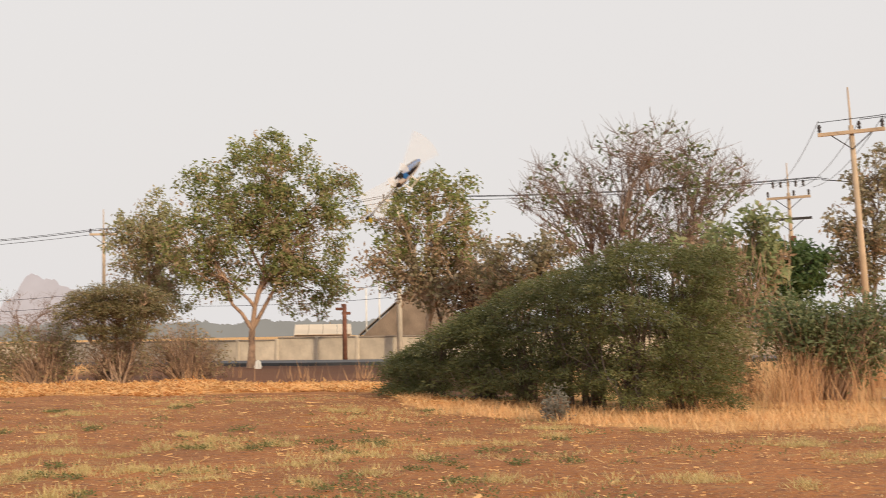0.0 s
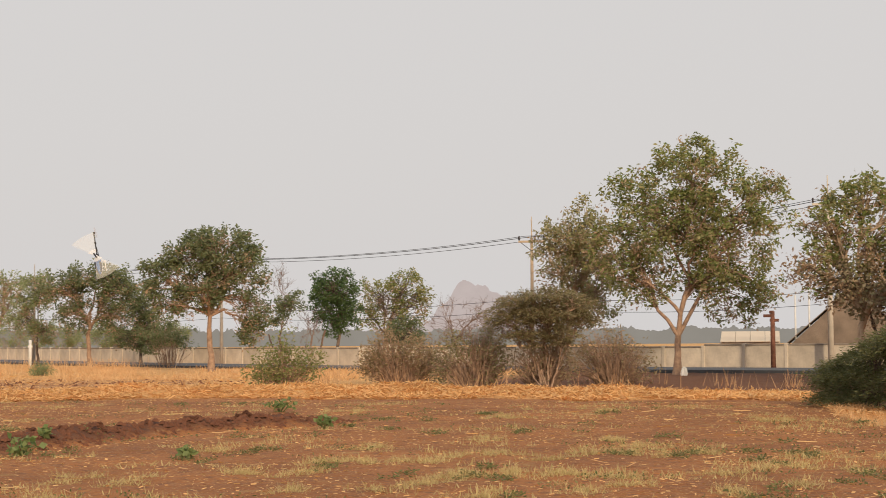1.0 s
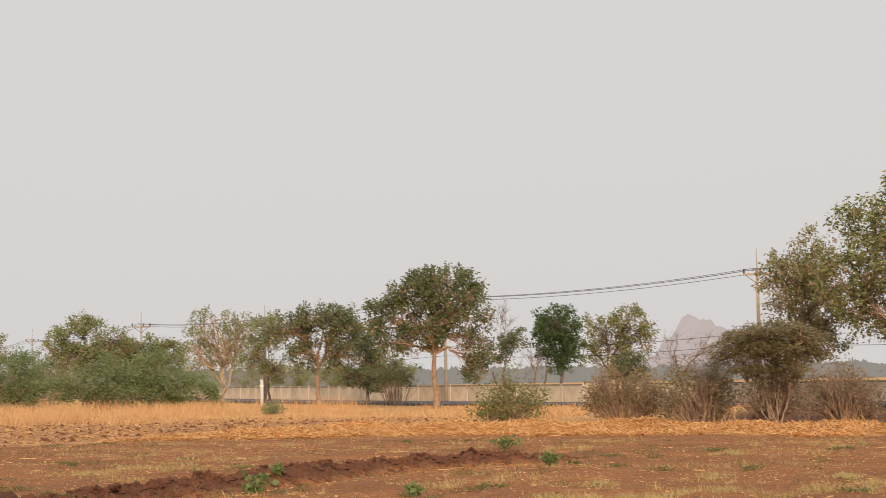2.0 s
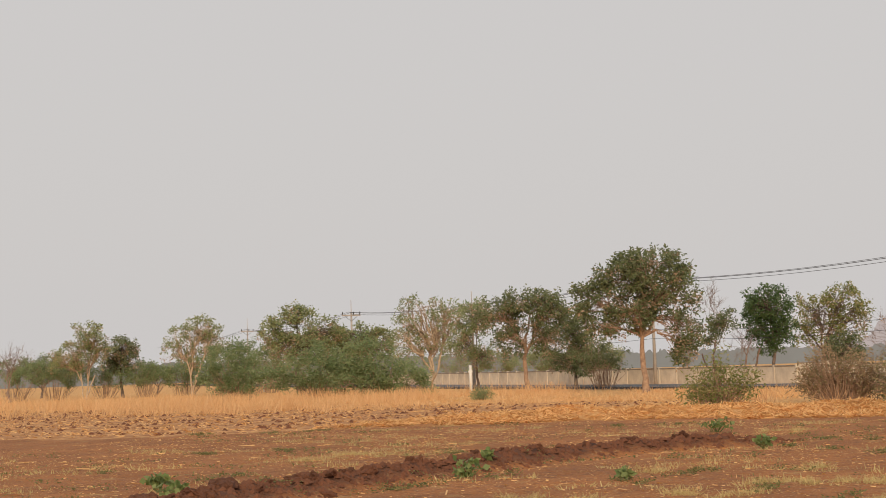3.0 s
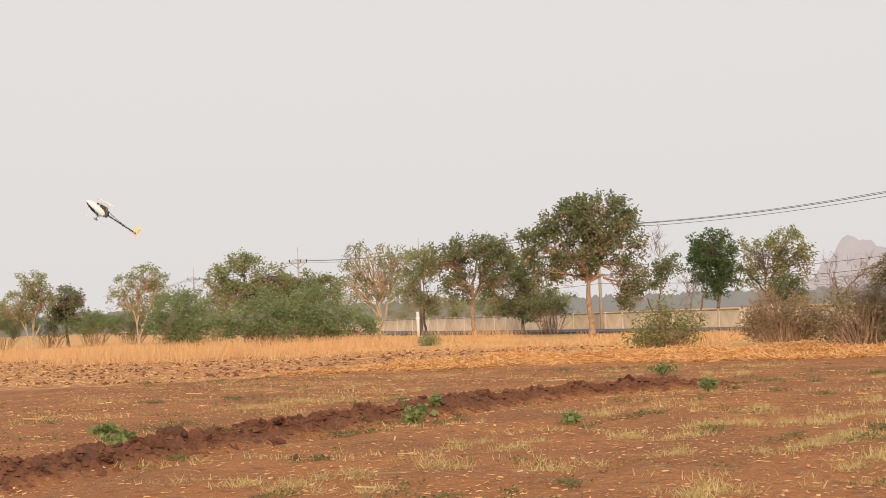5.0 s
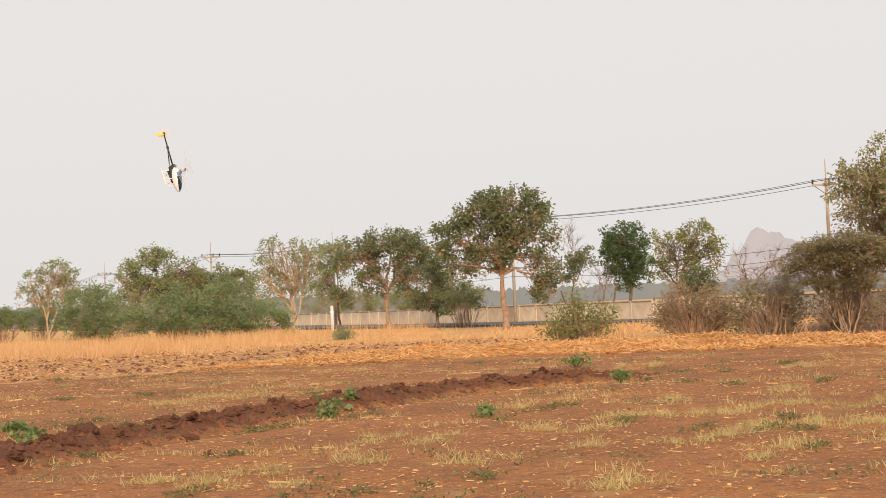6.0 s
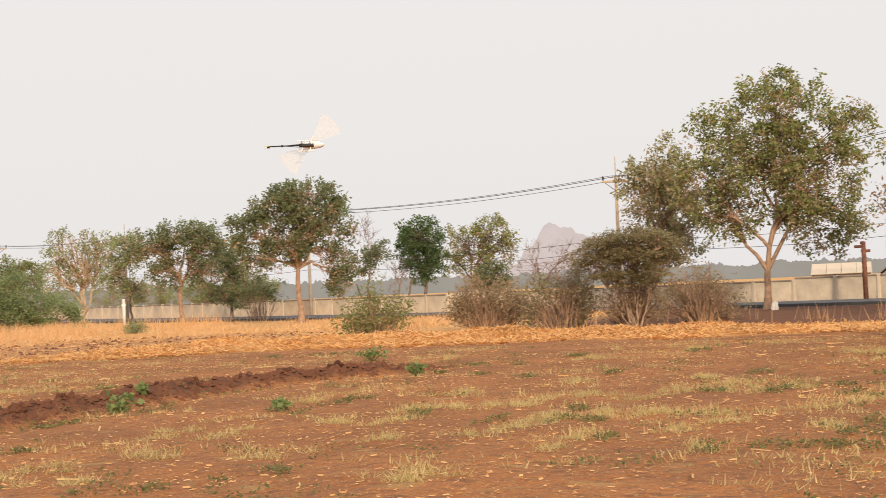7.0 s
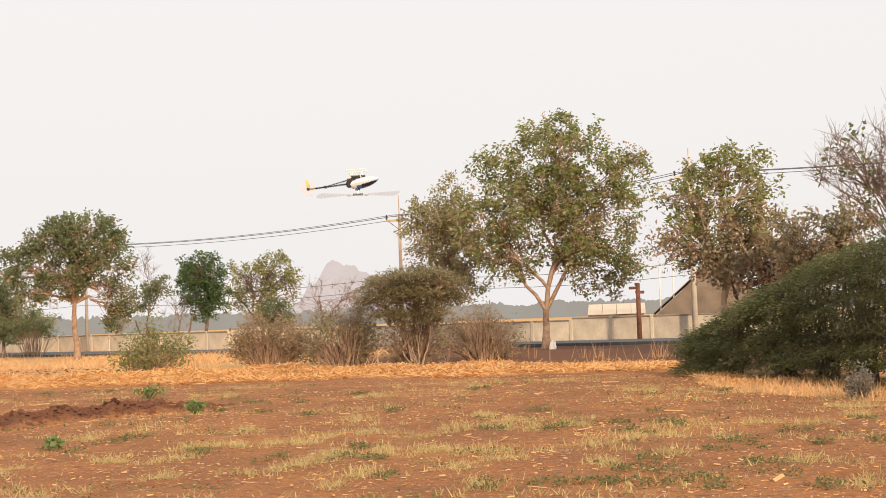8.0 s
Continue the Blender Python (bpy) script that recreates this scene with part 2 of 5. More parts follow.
def fill(lobes, n, rng, shell=0.55, depth=0.9, gaps=None):
    """Points inside crown lobes (across, height, half-width, half-height), denser to the outside."""
    vol = np.array([a * a * b for _, _, a, b in lobes]) ** 0.75
    pick = rng.choice(len(lobes), n, p=vol / vol.sum())
    d = rng.normal(0, 1, (n, 3))
    d /= np.linalg.norm(d, axis=1, keepdims=True)
    r = shell + (1 - shell) * rng.random((n, 1)) ** 0.6
    inner = rng.random((n, 1)) < 0.35
    r = np.where(inner, rng.random((n, 1)) ** 0.5, r)
    L = np.array(lobes)[pick]
    p = np.stack([L[:, 0] + d[:, 0] * r[:, 0] * L[:, 2], d[:, 1] * r[:, 0] * L[:, 2] * depth + rng.normal(0, 0.15, n), L[:, 1] + d[:, 2] * r[:, 0] * L[:, 3]], 1)
    p += rng.normal(0, 0.16, (n, 3)) * (rng.random((n, 1)) < 0.3)
    if gaps is not None:
        off = rng.random(3) * 50
        size = float(np.mean(L[:, 2]))
        f = 1.9 / max(size, 0.5)
        keep = np.array([noise.noise(Vector((q + off) * f)) + 0.6 * noise.noise(Vector((q + off) * f * 2.3)) > -gaps for q in p])
        p, pick = p[keep], pick[keep]
    return p, pick


SEED = [10]


def rngnew():
    SEED[0] += 1
    return np.random.default_rng(SEED[0])


def skeleton_of(tubes, lobes, trunk, fork, stems, ends, owner, rng, thin=0.012, limb=1.0):
    """Trunk or stems, one limb into each lobe, and boughs out to the given ends."""
    limb_pts = []
    roots = []
    for k in range(stems):
        lean = rng.normal(0, 0.12, 2) * fork if stems == 1 else rng.normal(0, 0.35, 2) * fork
        foot = np.array([*(rng.normal(0, trunk * 1.2, 2) if stems > 1 else (0, 0)), -0.15])
        top = np.array([foot[0] + lean[0], foot[1] + lean[1], fork * (1 if stems == 1 else rng.uniform(0.7, 1.2))])
        line = bent(foot, top, rng, 0.06, 6, 0)
        r = trunk / (stems ** 0.5)
        tubes.add(line, [r * (1.45 - 0.2 * i) if i < 2 else r * (1.05 - 0.05 * i) for i in range(6)], 8)
        roots.append((top, r))
    leader = None
    if stems == 1 and len(lobes) > 2 and fork > 1.2:
        high = max(lobes, key=lambda q: q[1])
        tip = np.array([high[0] * 0.7, 0.0, fork + (high[1] - fork) * 0.75])
        leader = bent(roots[0][0], tip, rng, 0.1, 7, 0)
        tubes.add(leader, [roots[0][1] * (0.7 - 0.085 * j) for j in range(7)], 7)
    for i, (u, z, a, b) in enumerate(lobes):
        top, r = roots[min(range(len(roots)), key=lambda k: abs(roots[k][0][0] - u * 0.4) + rng.random() * 0.3)]
        end = np.array([u, rng.normal(0, a * 0.4), max(z, fork * 0.8)])
        if leader is not None:
            fit = [k for k, p in enumerate(leader[:6]) if p[2] < z - 0.75 * abs(u - p[0]) - 0.1]
            k = max(fit) if fit and rng.random() < 0.6 else int(rng.choice(fit)) if fit else int(rng.integers(1, 3))
            top, r = leader[k], r * (1 - 0.09 * k)
        line = bent(top, end, rng, 0.14, 7, 0.08 if end[2] - top[2] > 0.6 else 0.3)
        tubes.add(line, [r * 0.58 * limb * (1 - 0.125 * j) for j in range(7)], 6)
        limb_pts.append((line, r))
    for e, o in zip(ends, owner):
        line, r = limb_pts[o]
        a = line[rng.integers(2, 7)]
        ln = np.linalg.norm(e - a)
        b = bent(a, e, rng, 0.16, 4, 0.1)
        r0 = max(thin * 1.3, (r * 0.09 + 0.005 * ln) * limb)
        tubes.add(b, [r0, r0 * 0.75, r0 * 0.5, thin * 0.5], 4)


def plant(kind, x, y, az, label, category, group=""):
    e = new(kind)
    e.matrix_basis = pose(x, y, 0, 0, 0, az)
    return tagged(e, label, category, group)


def broad_tree(x, y, az, lobes, leaves_mat, bark, trunk=0.2, fork=2.0, leaves=4000, stems=1, label="", group="roadside trees", dry=0.38, limb=1.0):
    """Leaf clumps with sky between them on a forked trunk; dry leaves hang mostly in the lower crown."""
    rng = rngnew()
    t = plant("tree", x, y, az, label, "tree", group)
    per = 20
    pts, own = fill(lobes, max(int(leaves * 3.5) // per, 40), rng, 0.45, 0.9, 0.02)
    tubes = Tubes()
    trunk *= 0.72
    nb = min(len(pts), 330)
    skeleton_of(tubes, lobes, trunk, fork, stems, pts[:nb], own[:nb], rng, limb=limb)
    part("trunk", tubes.mesh("trunk", bark), t)
    lo, hi = pts[:, 2].min(), pts[:, 2].max()
    low = 1 - (pts[:, 2] - lo) / max(hi - lo, 0.1)
    brown = rng.random(len(pts)) < dry * (0.1 + 1.3 * low)
    part("crown", leaf_cloud("crown", pts[~brown], per, 0.31, 0.23, 0.11, leaves_mat, rng, 0.35), t)
    if brown.any():
        part("dry_foliage", leaf_cloud("dry_foliage", pts[brown], per - 6, 0.34, 0.19, 0.085, leaf_dry, rng, 0.45), t, "dry pinkish brown leaves")
    return t


def bare_tree(x, y, az, lobes, trunk=0.16, fork=2.0, twigs=300, leaves=0, stems=2, label="", bark=None, group="roadside trees"):
    rng = rngnew()
    t = plant("bare_tree", x, y, az, label, "tree", group)
    pts, own = fill(lobes, twigs // 5, rng, 0.3)
    tubes = Tubes()
    skeleton_of(tubes, lobes, trunk, fork, stems, pts, own, rng, 0.014)
    fine = Tubes()
    for p in pts:
        for _ in range(5):
            d = rng.normal(0, 1, 3)
            d[2] = abs(d[2]) + 0.4
            d[0] += np.sign(p[0]) * 0.4
            d *= rng.uniform(0.5, 1.1) / np.linalg.norm(d)
            s = p - d * 0.3 * rng.random()
            fine.add(bent(s, s + d, rng, 0.12, 3, 0), [0.012, 0.008, 0.004], 3)
    part("trunk", tubes.mesh("trunk", bark or bark_bare), t)
    part("twig_spray", fine.mesh("twig_spray", bark or bark_bare), t)
    if leaves:
        lp, _ = fill(lobes, leaves // 12, rng, 0.5)
        part("crown", leaf_cloud("crown", lp, 12, 0.32, 0.22, 0.1, leaf_dark, rng, 0.3), t)
    return t


def sprays(name, centres, outward, radius, per, length, width, material, rng, droop=0.45):
    """Flat feathery fans of fine leaflets, tipped down and outward."""
    n = len(centres)
    o = np.column_stack([outward, np.zeros(n)])
    o /= np.linalg.norm(o, axis=1, keepdims=True) + 1e-6
    tip = droop * (0.4 + rng.random((n, 1)))
    a1 = o * np.cos(tip) - np.array([0, 0, 1.0]) * np.sin(tip)
    a2 = np.cross(np.array([0, 0, 1.0]), o)
    up = np.cross(a1, a2)
    rad = radius * (0.6 + 0.8 * rng.random((n, 1)))
    c, a1, a2, up, rad = (np.repeat(v, per, axis=0) for v in (centres, a1, a2, up, rad))
    m = n * per
    ang, rr = rng.random((m, 1)) * 2 * math.pi, rng.random((m, 1)) ** 0.6
    p = c + (a1 * np.cos(ang) * 1.25 + a2 * np.sin(ang) * 0.8) * rr * rad + up * rng.normal(0, 0.045, (m, 1)) - np.array([0, 0, 1.0]) * 0.22 * rr ** 2 * rad
    d = a1 * (np.cos(ang) + 0.5) + a2 * np.sin(ang) + rng.normal(0, 0.45, (m, 3))
    d /= np.linalg.norm(d, axis=1, keepdims=True)
    s = np.cross(d, up + rng.normal(0, 0.5, (m, 3)))
    s /= np.linalg.norm(s, axis=1, keepdims=True) + 1e-9
    ln, wd = length * (0.6 + 0.8 * rng.random((m, 1))), width * (0.6 + 0.8 * rng.random((m, 1)))
    return quads(name, np.stack([p, p + d * ln * 0.5 + s * wd * 0.5, p + d * ln, p + d * ln * 0.5 - s * wd * 0.5], 1), material)


def umbrella_tree(x, y, az, lobes, leaves_mat, leaves=12000, label="", trunk=0.09, size=1.0):
    rng = rngnew()
    t = plant("thorn_tree", x, y, az, label, "tree")
    per = 60
    pts, own = fill(lobes, leaves // per, rng, 0.5)
    pts[:, 2] = np.maximum(pts[:, 2], 0.15)
    tubes = Tubes()
    nb = min(len(pts), 320)
    skeleton_of(tubes, lobes, trunk, 0.9, 7, pts[:nb], own[:nb], rng, 0.013)
    part("stem", tubes.mesh("stem", bark_tan), t)
    part("crown", sprays("crown", pts, pts[:, :2] + rng.normal(0, 0.6, (len(pts), 2)), 0.3, per, 0.11 * size, 0.035 * size, leaves_mat, rng, 0.25), t)
    return t


def sprawling_bush(leaves_mat, count, per, label):
    """A long thicket of drooping feathery fans; its far end lies deeper in the field."""
    rng = rngnew()
    cx, cy = 2.9, 35.5
    t = plant("thorn_bush", cx, cy, 0, label, "bush")
    across = rng.uniform(-1.15, 6.3, count)
    depth = np.interp(across, [-1.75, 0.15, 2.6, 4.0, 6.3], [44.6, 39.6, 36.2, 32.6, 32.6])
    top = np.interp(across, [-1.75, -1.2, -0.3, 0.8, 1.45, 2.5, 3.5, 4.6, 5.7, 6.3], [0.95, 1.2, 1.75, 2.4, 2.8, 3.25, 3.65, 3.9, 3.85, 3.4])
    half = np.interp(across, [-1.75, 0.0, 3.0, 6.3], [1.0, 1.8, 2.6, 1.8])
    v = np.clip(rng.normal(0, 0.55, count), -1, 1)
    dist = depth + v * half
    high = (1.85 + (top - 1.85) * dist / 34) * np.sqrt(1 - 0.92 * v * v)
    bumps = np.array([0.35 * noise.noise((a * 0.9, b * 0.9, 3.3)) for a, b in zip(across, v * half)])
    z = np.maximum((high + bumps - 0.1) * (1 - 0.88 * rng.random(count) ** 1.7), 0.28)
    layer = np.array([noise.noise((a * 0.8, b * 0.8, c * 2.6)) for a, b, c in zip(across, v * half, z)])
    keep = layer > -0.3
    across, dist, z, v, half = (q[keep] for q in (across, dist, z, v, half))
    count = len(z)
    px, py = across / 34 * dist - cx, dist - cy
    pts = np.column_stack([px, py, z])
    tubes = Tubes()
    spine = np.array([(a / 34 * b - cx, b - cy) for a, b in ((-0.9, 42.5), (-0.2, 40.6), (0.9, 38.6), (1.8, 37.0), (2.6, 36.2), (3.3, 34.6), (4.2, 32.8), (5.2, 32.8))])
    for p in pts[: min(count, 420)]:
        k = int(np.argmin(np.abs(spine[:, 0] - p[0]) + rng.random(len(spine)) * 0.8))
        foot = np.array([*(spine[k] + rng.normal(0, 0.12, 2)), -0.08])
        r = rng.uniform(0.012, 0.034)
        tubes.add(bent(foot, p, rng, 0.14, 6, 0.22), [r * 1.3, r, r * 0.8, r * 0.6, r * 0.4, 0.004], 5)
    part("stem", tubes.mesh("stem", bark_grey), t)
    outward = np.column_stack([(px - 0.6) * 0.5, v * half * 1.2]) + rng.normal(0, 0.5, (count, 2))
    part("crown", sprays("crown", pts, outward, 0.48, per, 0.10, 0.030, leaves_mat, rng, 0.14), t)
    return t


def shrub(x, y, az, lobes, leaves_mat, leaves=2000, twigs=150, label=""):
    rng = rngnew()
    t = plant("shrub", x, y, az, label, "bush")
    tubes = Tubes()
    pts, own = fill(lobes, twigs, rng, 0.6)
    pts[:, 2] = np.maximum(pts[:, 2], 0.05)
    for p in pts:
        foot = np.array([p[0] * 0.35, p[1] * 0.35, -0.05])
        tubes.add(bent(foot, p, rng, 0.12, 5, 0.12), [0.017, 0.014, 0.011, 0.008, 0.004], 4)
    part("stem", tubes.mesh("stem", bark_tan), t)
    per = 14
    big = max(a for _, _, a, _ in lobes) > 1.4
    lp, _ = fill(lobes, max(leaves // per, 10) * (2 if big else 1), rng, 0.4, gaps=-0.08 if big else None)
    lp[:, 2] = np.maximum(lp[:, 2], 0.06)
    small = max(a for _, _, a, _ in lobes) < 0.6
    part("crown", leaf_cloud("crown", lp, per, 0.12 if small else 0.32, 0.07 if small else 0.22 if big else 0.15, 0.03 if small else 0.085 if big else 0.06, leaves_mat, rng, 0.1), t)
    return t


# ------------------------------------------------------------ ground: one sheet out to the horizon
def edge_y(x):
    """Where bare soil ends and straw or dry grass begins."""
    return float(np.interp(x, [-120, -83, -34.6, -31.4, -28.8, -25.3, -23, -20, -15, -11.5, -8.5, -6.4, -3.7, -2.0, -1.3, -0.9, -0.2, 0.9, 1.8, 3.1, 4.9, 7.6, 30],
                           [40, 37, 34.6, 37.5, 41, 42.5, 44.5, 45.2, 45, 45.8, 44.6, 45.4, 45.6, 43.8, 40, 36.2, 33, 31, 29.6, 27, 26, 26.6, 30]))


def furrow_x(y):
    return float(np.interp(y, [8, 13.7, 16, 18.5, 22, 25, 27.7, 29.6, 31, 32.8], [-14.1, -14.2, -14.5, -14.75, -14.7, -14.75, -14.4, -13.5, -12.85, -12.0]))


def smooth(a, b, v):
    v = min(max((v - a) / (b - a), 0), 1)
    return v * v * (3 - 2 * v)


def ground_height(x, y):
    r = math.hypot(x, y)
    if r > 140 or y < 0:
        return 0.0
    h = 0.035 * noise.noise((x * 0.9, y * 0.9, 1.0)) + 0.02 * noise.noise((x * 3.1, y * 3.1, 5.0))
    d = y - edge_y(x)
    if -28 < x < 0:
        bank = smooth(0.5, 3.0, d) * (1 - smooth(5, 11, d))
        h += bank * smooth(-4, -11, x) * (0.14 + 0.26 * noise.noise((x * 0.42, y * 0.35, 9.0)) + 0.10 * noise.noise((x * 1.5, y * 1.5, 3.0)))
    if x < -24 and d > 0 and y < 75:
        h += 0.08 * noise.noise((x * 1.3, y * 0.8, 2.0))
    if y < 36:
        f = abs(x - furrow_x(y))
        k = (1 - smooth(31.0, 33.4, y)) * math.exp(-(f / 0.42) ** 2)
        h += k * (0.19 + 0.11 * noise.noise((x * 1.8, y * 1.8, 7.0)) + 0.10 * noise.noise((x * 4.5, y * 4.5, 2.0)))
        h -= (1 - smooth(31.0, 33.4, y)) * 0.05 * math.exp(-((f - 0.9) / 0.35) ** 2)
    return h


def build_ground():
    rad = [0.0, 3.0, 6.0]
    r = 8.5
    while r < 160:
        rad.append(r)
        r *= 1.0105
    rad += [200, 260, 350, 500, 800, 1300, 2200, 3500]
    ang = list(np.arange(-22, 54, 0.16)) + list(np.arange(54, 338, 6.0))
    na = len(ang)
    verts, cols = [], []
    for q in rad:
        for a in ang:
            x, y = -q * math.sin(radians(a)), q * math.cos(radians(a))
            z = ground_height(x, y)
            verts.append((x, y, z))
            d = y - edge_y(x) + 0.6 * noise.noise((x * 0.25, y * 0.25, 4.0)) + 0.45 * noise.noise((x * 1.1, y * 1.1, 8.0))
            straw = smooth(-0.4, 0.8, d)
            if x > -1:
                straw *= 0.9
            tilled = smooth(-22, -27, x + 0.2 * y - 8 + 2 * noise.noise((x * 0.2, y * 0.2, 1.0))) * straw * (1 - smooth(62, 72, y + 3 * noise.noise((x * 0.3, 0, 2.0))))
            fur = math.exp(-(abs(x - furrow_x(y)) / 0.52) ** 4) * (1 - smooth(31.5, 34, y)) if y > 5 else 0
            bankdark = smooth(5.5, 8.5, d) * smooth(-19, -15, x) * (1 - smooth(1, 4, x))
            cols.append((straw * (1 - bankdark), tilled * 0.85, max(fur, bankdark * 0.8), 1))
    faces = []
    for i in range(len(rad) - 1):
        for k in range(na):
            k2 = (k + 1) % na
            faces.append((i * na + k, (i + 1) * na + k, (i + 1) * na + k2, i * na + k2))
    me = mesh("ground", verts, faces, ground_mat, True)
    at = me.attributes.new("zone", "FLOAT_COLOR", "POINT")
    at.data.foreach_set("color", np.array(cols, dtype=np.float32).ravel())
    g = new("ground", me)
    return tagged(g, "flat red-brown ploughed field with straw and dry grass", "ground", kind="structure")


build_ground()

# ------------------------------------------------------------ road and wall
WALL = [(62, 66), (20, 79), (-5, 88), (-34, 98.5), (-61, 118), (-89, 142), (-168, 212), (-230, 268)]


def offset_line(pts, d):
    out = []
    for i, p in enumerate(pts):
        a, b = Vector(pts[max(i - 1, 0)]), Vector(pts[min(i + 1, len(pts) - 1)])
        t = (b - a).normalized()
        out.append(Vector(p) + Vector((-t.y, t.x)) * d)
    return out


def build_road():
    near, far = offset_line(WALL, 9.0), offset_line(WALL, 2.6)
    n = len(WALL)
    v = [(p.x, p.y, 0.16) for p in near] + [(p.x, p.y, 0.16) for p in far] + [(p.x, p.y, -0.2) for p in near] + [(p.x, p.y, -0.2) for p in far]
    f = []
    for i in range(n - 1):
        f += [(i, n + i, n + i + 1, i + 1), (2 * n + i, i, i + 1, 2 * n + i + 1), (n + i, 3 * n + i, 3 * n + i + 1, n + i + 1)]
    tagged(new("road", mesh("road", v, f, asphalt)), "grey asphalt road in front of the wall", "road", kind="structure")


build_road()


def build_wall():
    w = tagged(new("boundary_wall"), "long weathered cream concrete boundary wall with pillars", "wall", kind="structure")
    bmp = bmesh.new()
    box(bmp, 0, 0, 0.5, 2.44, 0.12, 1.0)
    panel = done("panel", bmp, concrete)
    bmc = bmesh.new()
    box(bmc, 0, 0, 0.0, 2.44, 0.2, 0.09, 0.015)
    cap = done("cap", bmc, concrete_cap)
    bmq = bmesh.new()
    box(bmq, 0, 0, 0.5, 0.2, 0.22, 1.0, 0.015)
    pillar = done("pillar", bmq, concrete)
    for a, b in zip(WALL[:-1], WALL[1:]):
        a, b = Vector(a), Vector(b)
        n = max(1, round((b - a).length / 2.62))
        rz = math.degrees(math.atan2(b.y - a.y, b.x - a.x))
        for i in range(n):
            p, q = a.lerp(b, (i + 0.5) / n), a.lerp(b, i / n)
            along = p.x
            tall = 1.36 if along > -9.5 else 1.24
            if -34.5 < along < -28.0:
                tall = 1.42
            sx = (b - a).length / n / 2.62
            part("panel", panel, w, m=pose(p.x, p.y, 0, 0, 0, rz) @ Matrix.Diagonal((sx, 1, tall, 1)))
            part("cap", cap, w, m=pose(p.x, p.y, tall + 0.045, 0, 0, rz) @ Matrix.Diagonal((sx, 1, 1, 1)))
            part("pillar", pillar, w, m=pose(q.x, q.y, 0, 0, 0, rz) @ Matrix.Diagonal((1, 1, tall + 0.12, 1)))
    return w


build_wall()

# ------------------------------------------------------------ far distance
# Haze painted as emissive colour; only a dim base answers the sun.
def haze_glow(name, tone, glow):
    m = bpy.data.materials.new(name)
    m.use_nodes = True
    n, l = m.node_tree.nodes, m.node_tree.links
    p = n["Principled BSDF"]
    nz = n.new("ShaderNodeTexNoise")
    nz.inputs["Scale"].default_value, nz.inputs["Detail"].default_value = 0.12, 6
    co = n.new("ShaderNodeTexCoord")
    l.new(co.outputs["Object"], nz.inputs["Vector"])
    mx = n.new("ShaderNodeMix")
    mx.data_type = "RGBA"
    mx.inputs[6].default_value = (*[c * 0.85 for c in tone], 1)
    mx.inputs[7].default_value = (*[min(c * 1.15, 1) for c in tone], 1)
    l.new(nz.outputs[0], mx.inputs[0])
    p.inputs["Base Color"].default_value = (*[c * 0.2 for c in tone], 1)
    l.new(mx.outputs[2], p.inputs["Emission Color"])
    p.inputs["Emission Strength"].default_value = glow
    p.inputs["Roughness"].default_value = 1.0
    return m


# woods and hill glow in their haze tone, no mist in the air
far_trees = haze_glow("far_trees_haze_glow", (0.245, 0.240, 0.222), 1.0)
far_hill = haze_glow("far_hill_haze_glow", (0.465, 0.420, 0.425), 1.0)


def build_far():
    def ridge(name, material, dist, a0, a1, step, height, label):
        v, f = [], []
        ang = np.arange(a0, a1, step)
        for a in ang:
            x, y = -dist * math.sin(radians(a)), dist * math.cos(radians(a))
            h = height(a)
            v += [(x, y, -2.0), (x, y, h), (x * 1.06, y * 1.06, h * 0.9), (x * 1.06, y * 1.06, -2.0)]
        for i in range(len(ang) - 1):
            for k in range(3):
                f.append((4 * i + k, 4 * i + 4 + k, 4 * i + 5 + k, 4 * i + 1 + k))
        tagged(new(name, mesh(name, v, f, material)), label, "distance", kind="structure")
    def trees(a):
        return 4.6 + 1.3 * noise.noise((a * 0.8, 0, 1)) + 0.9 * noise.noise((a * 4.0, 3, 1)) + 0.7 * noise.noise((a * 13.0, 7, 2)) + 0.5 * noise.noise((a * 40.0, 7, 2)) + 0.05 * max(a - 18, 0)
    ridge("backdrop_woods", far_trees, 460, -40, 70, 0.06, trees, "distant line of woods, grey haze painted in as glow")
    def hill(a):
        g = 22 * math.exp(-((a - 15.3) / 0.9) ** 2) + 24 * math.exp(-((a - 14.2) / 1.2) ** 2) + 15 * math.exp(-((a - 12.8) / 1.0) ** 2) + 12 * math.exp(-((a - 17.5) / 2.4) ** 2) + 8 * math.exp(-((a - 10.5) / 3.0) ** 2)
        return g * 0.92 - 1 + 3.5 * noise.noise((a * 2.2, 1, 1)) + 1.3 * noise.noise((a * 5.0, 5, 2)) + 0.7 * noise.noise((a * 16.0, 5, 2))
    ridge("backdrop_hill", far_hill, 900, 2, 32, 0.05, hill, "pale pinkish hill far away, haze painted in as glow")


build_far()

# ------------------------------------------------------------ poles and wires
def insulator(parent, x, y, z, s=1.0):
    bm = bmesh.new()
    for k, r in enumerate((0.05, 0.075, 0.055, 0.085, 0.06)):
        rod(bm, (x, y, z + k * 0.06 * s), (x, y, z + (k + 1) * 0.06 * s), r * s, r * s * 0.7)
    part("insulator", done("insulator", bm, glazed), parent)


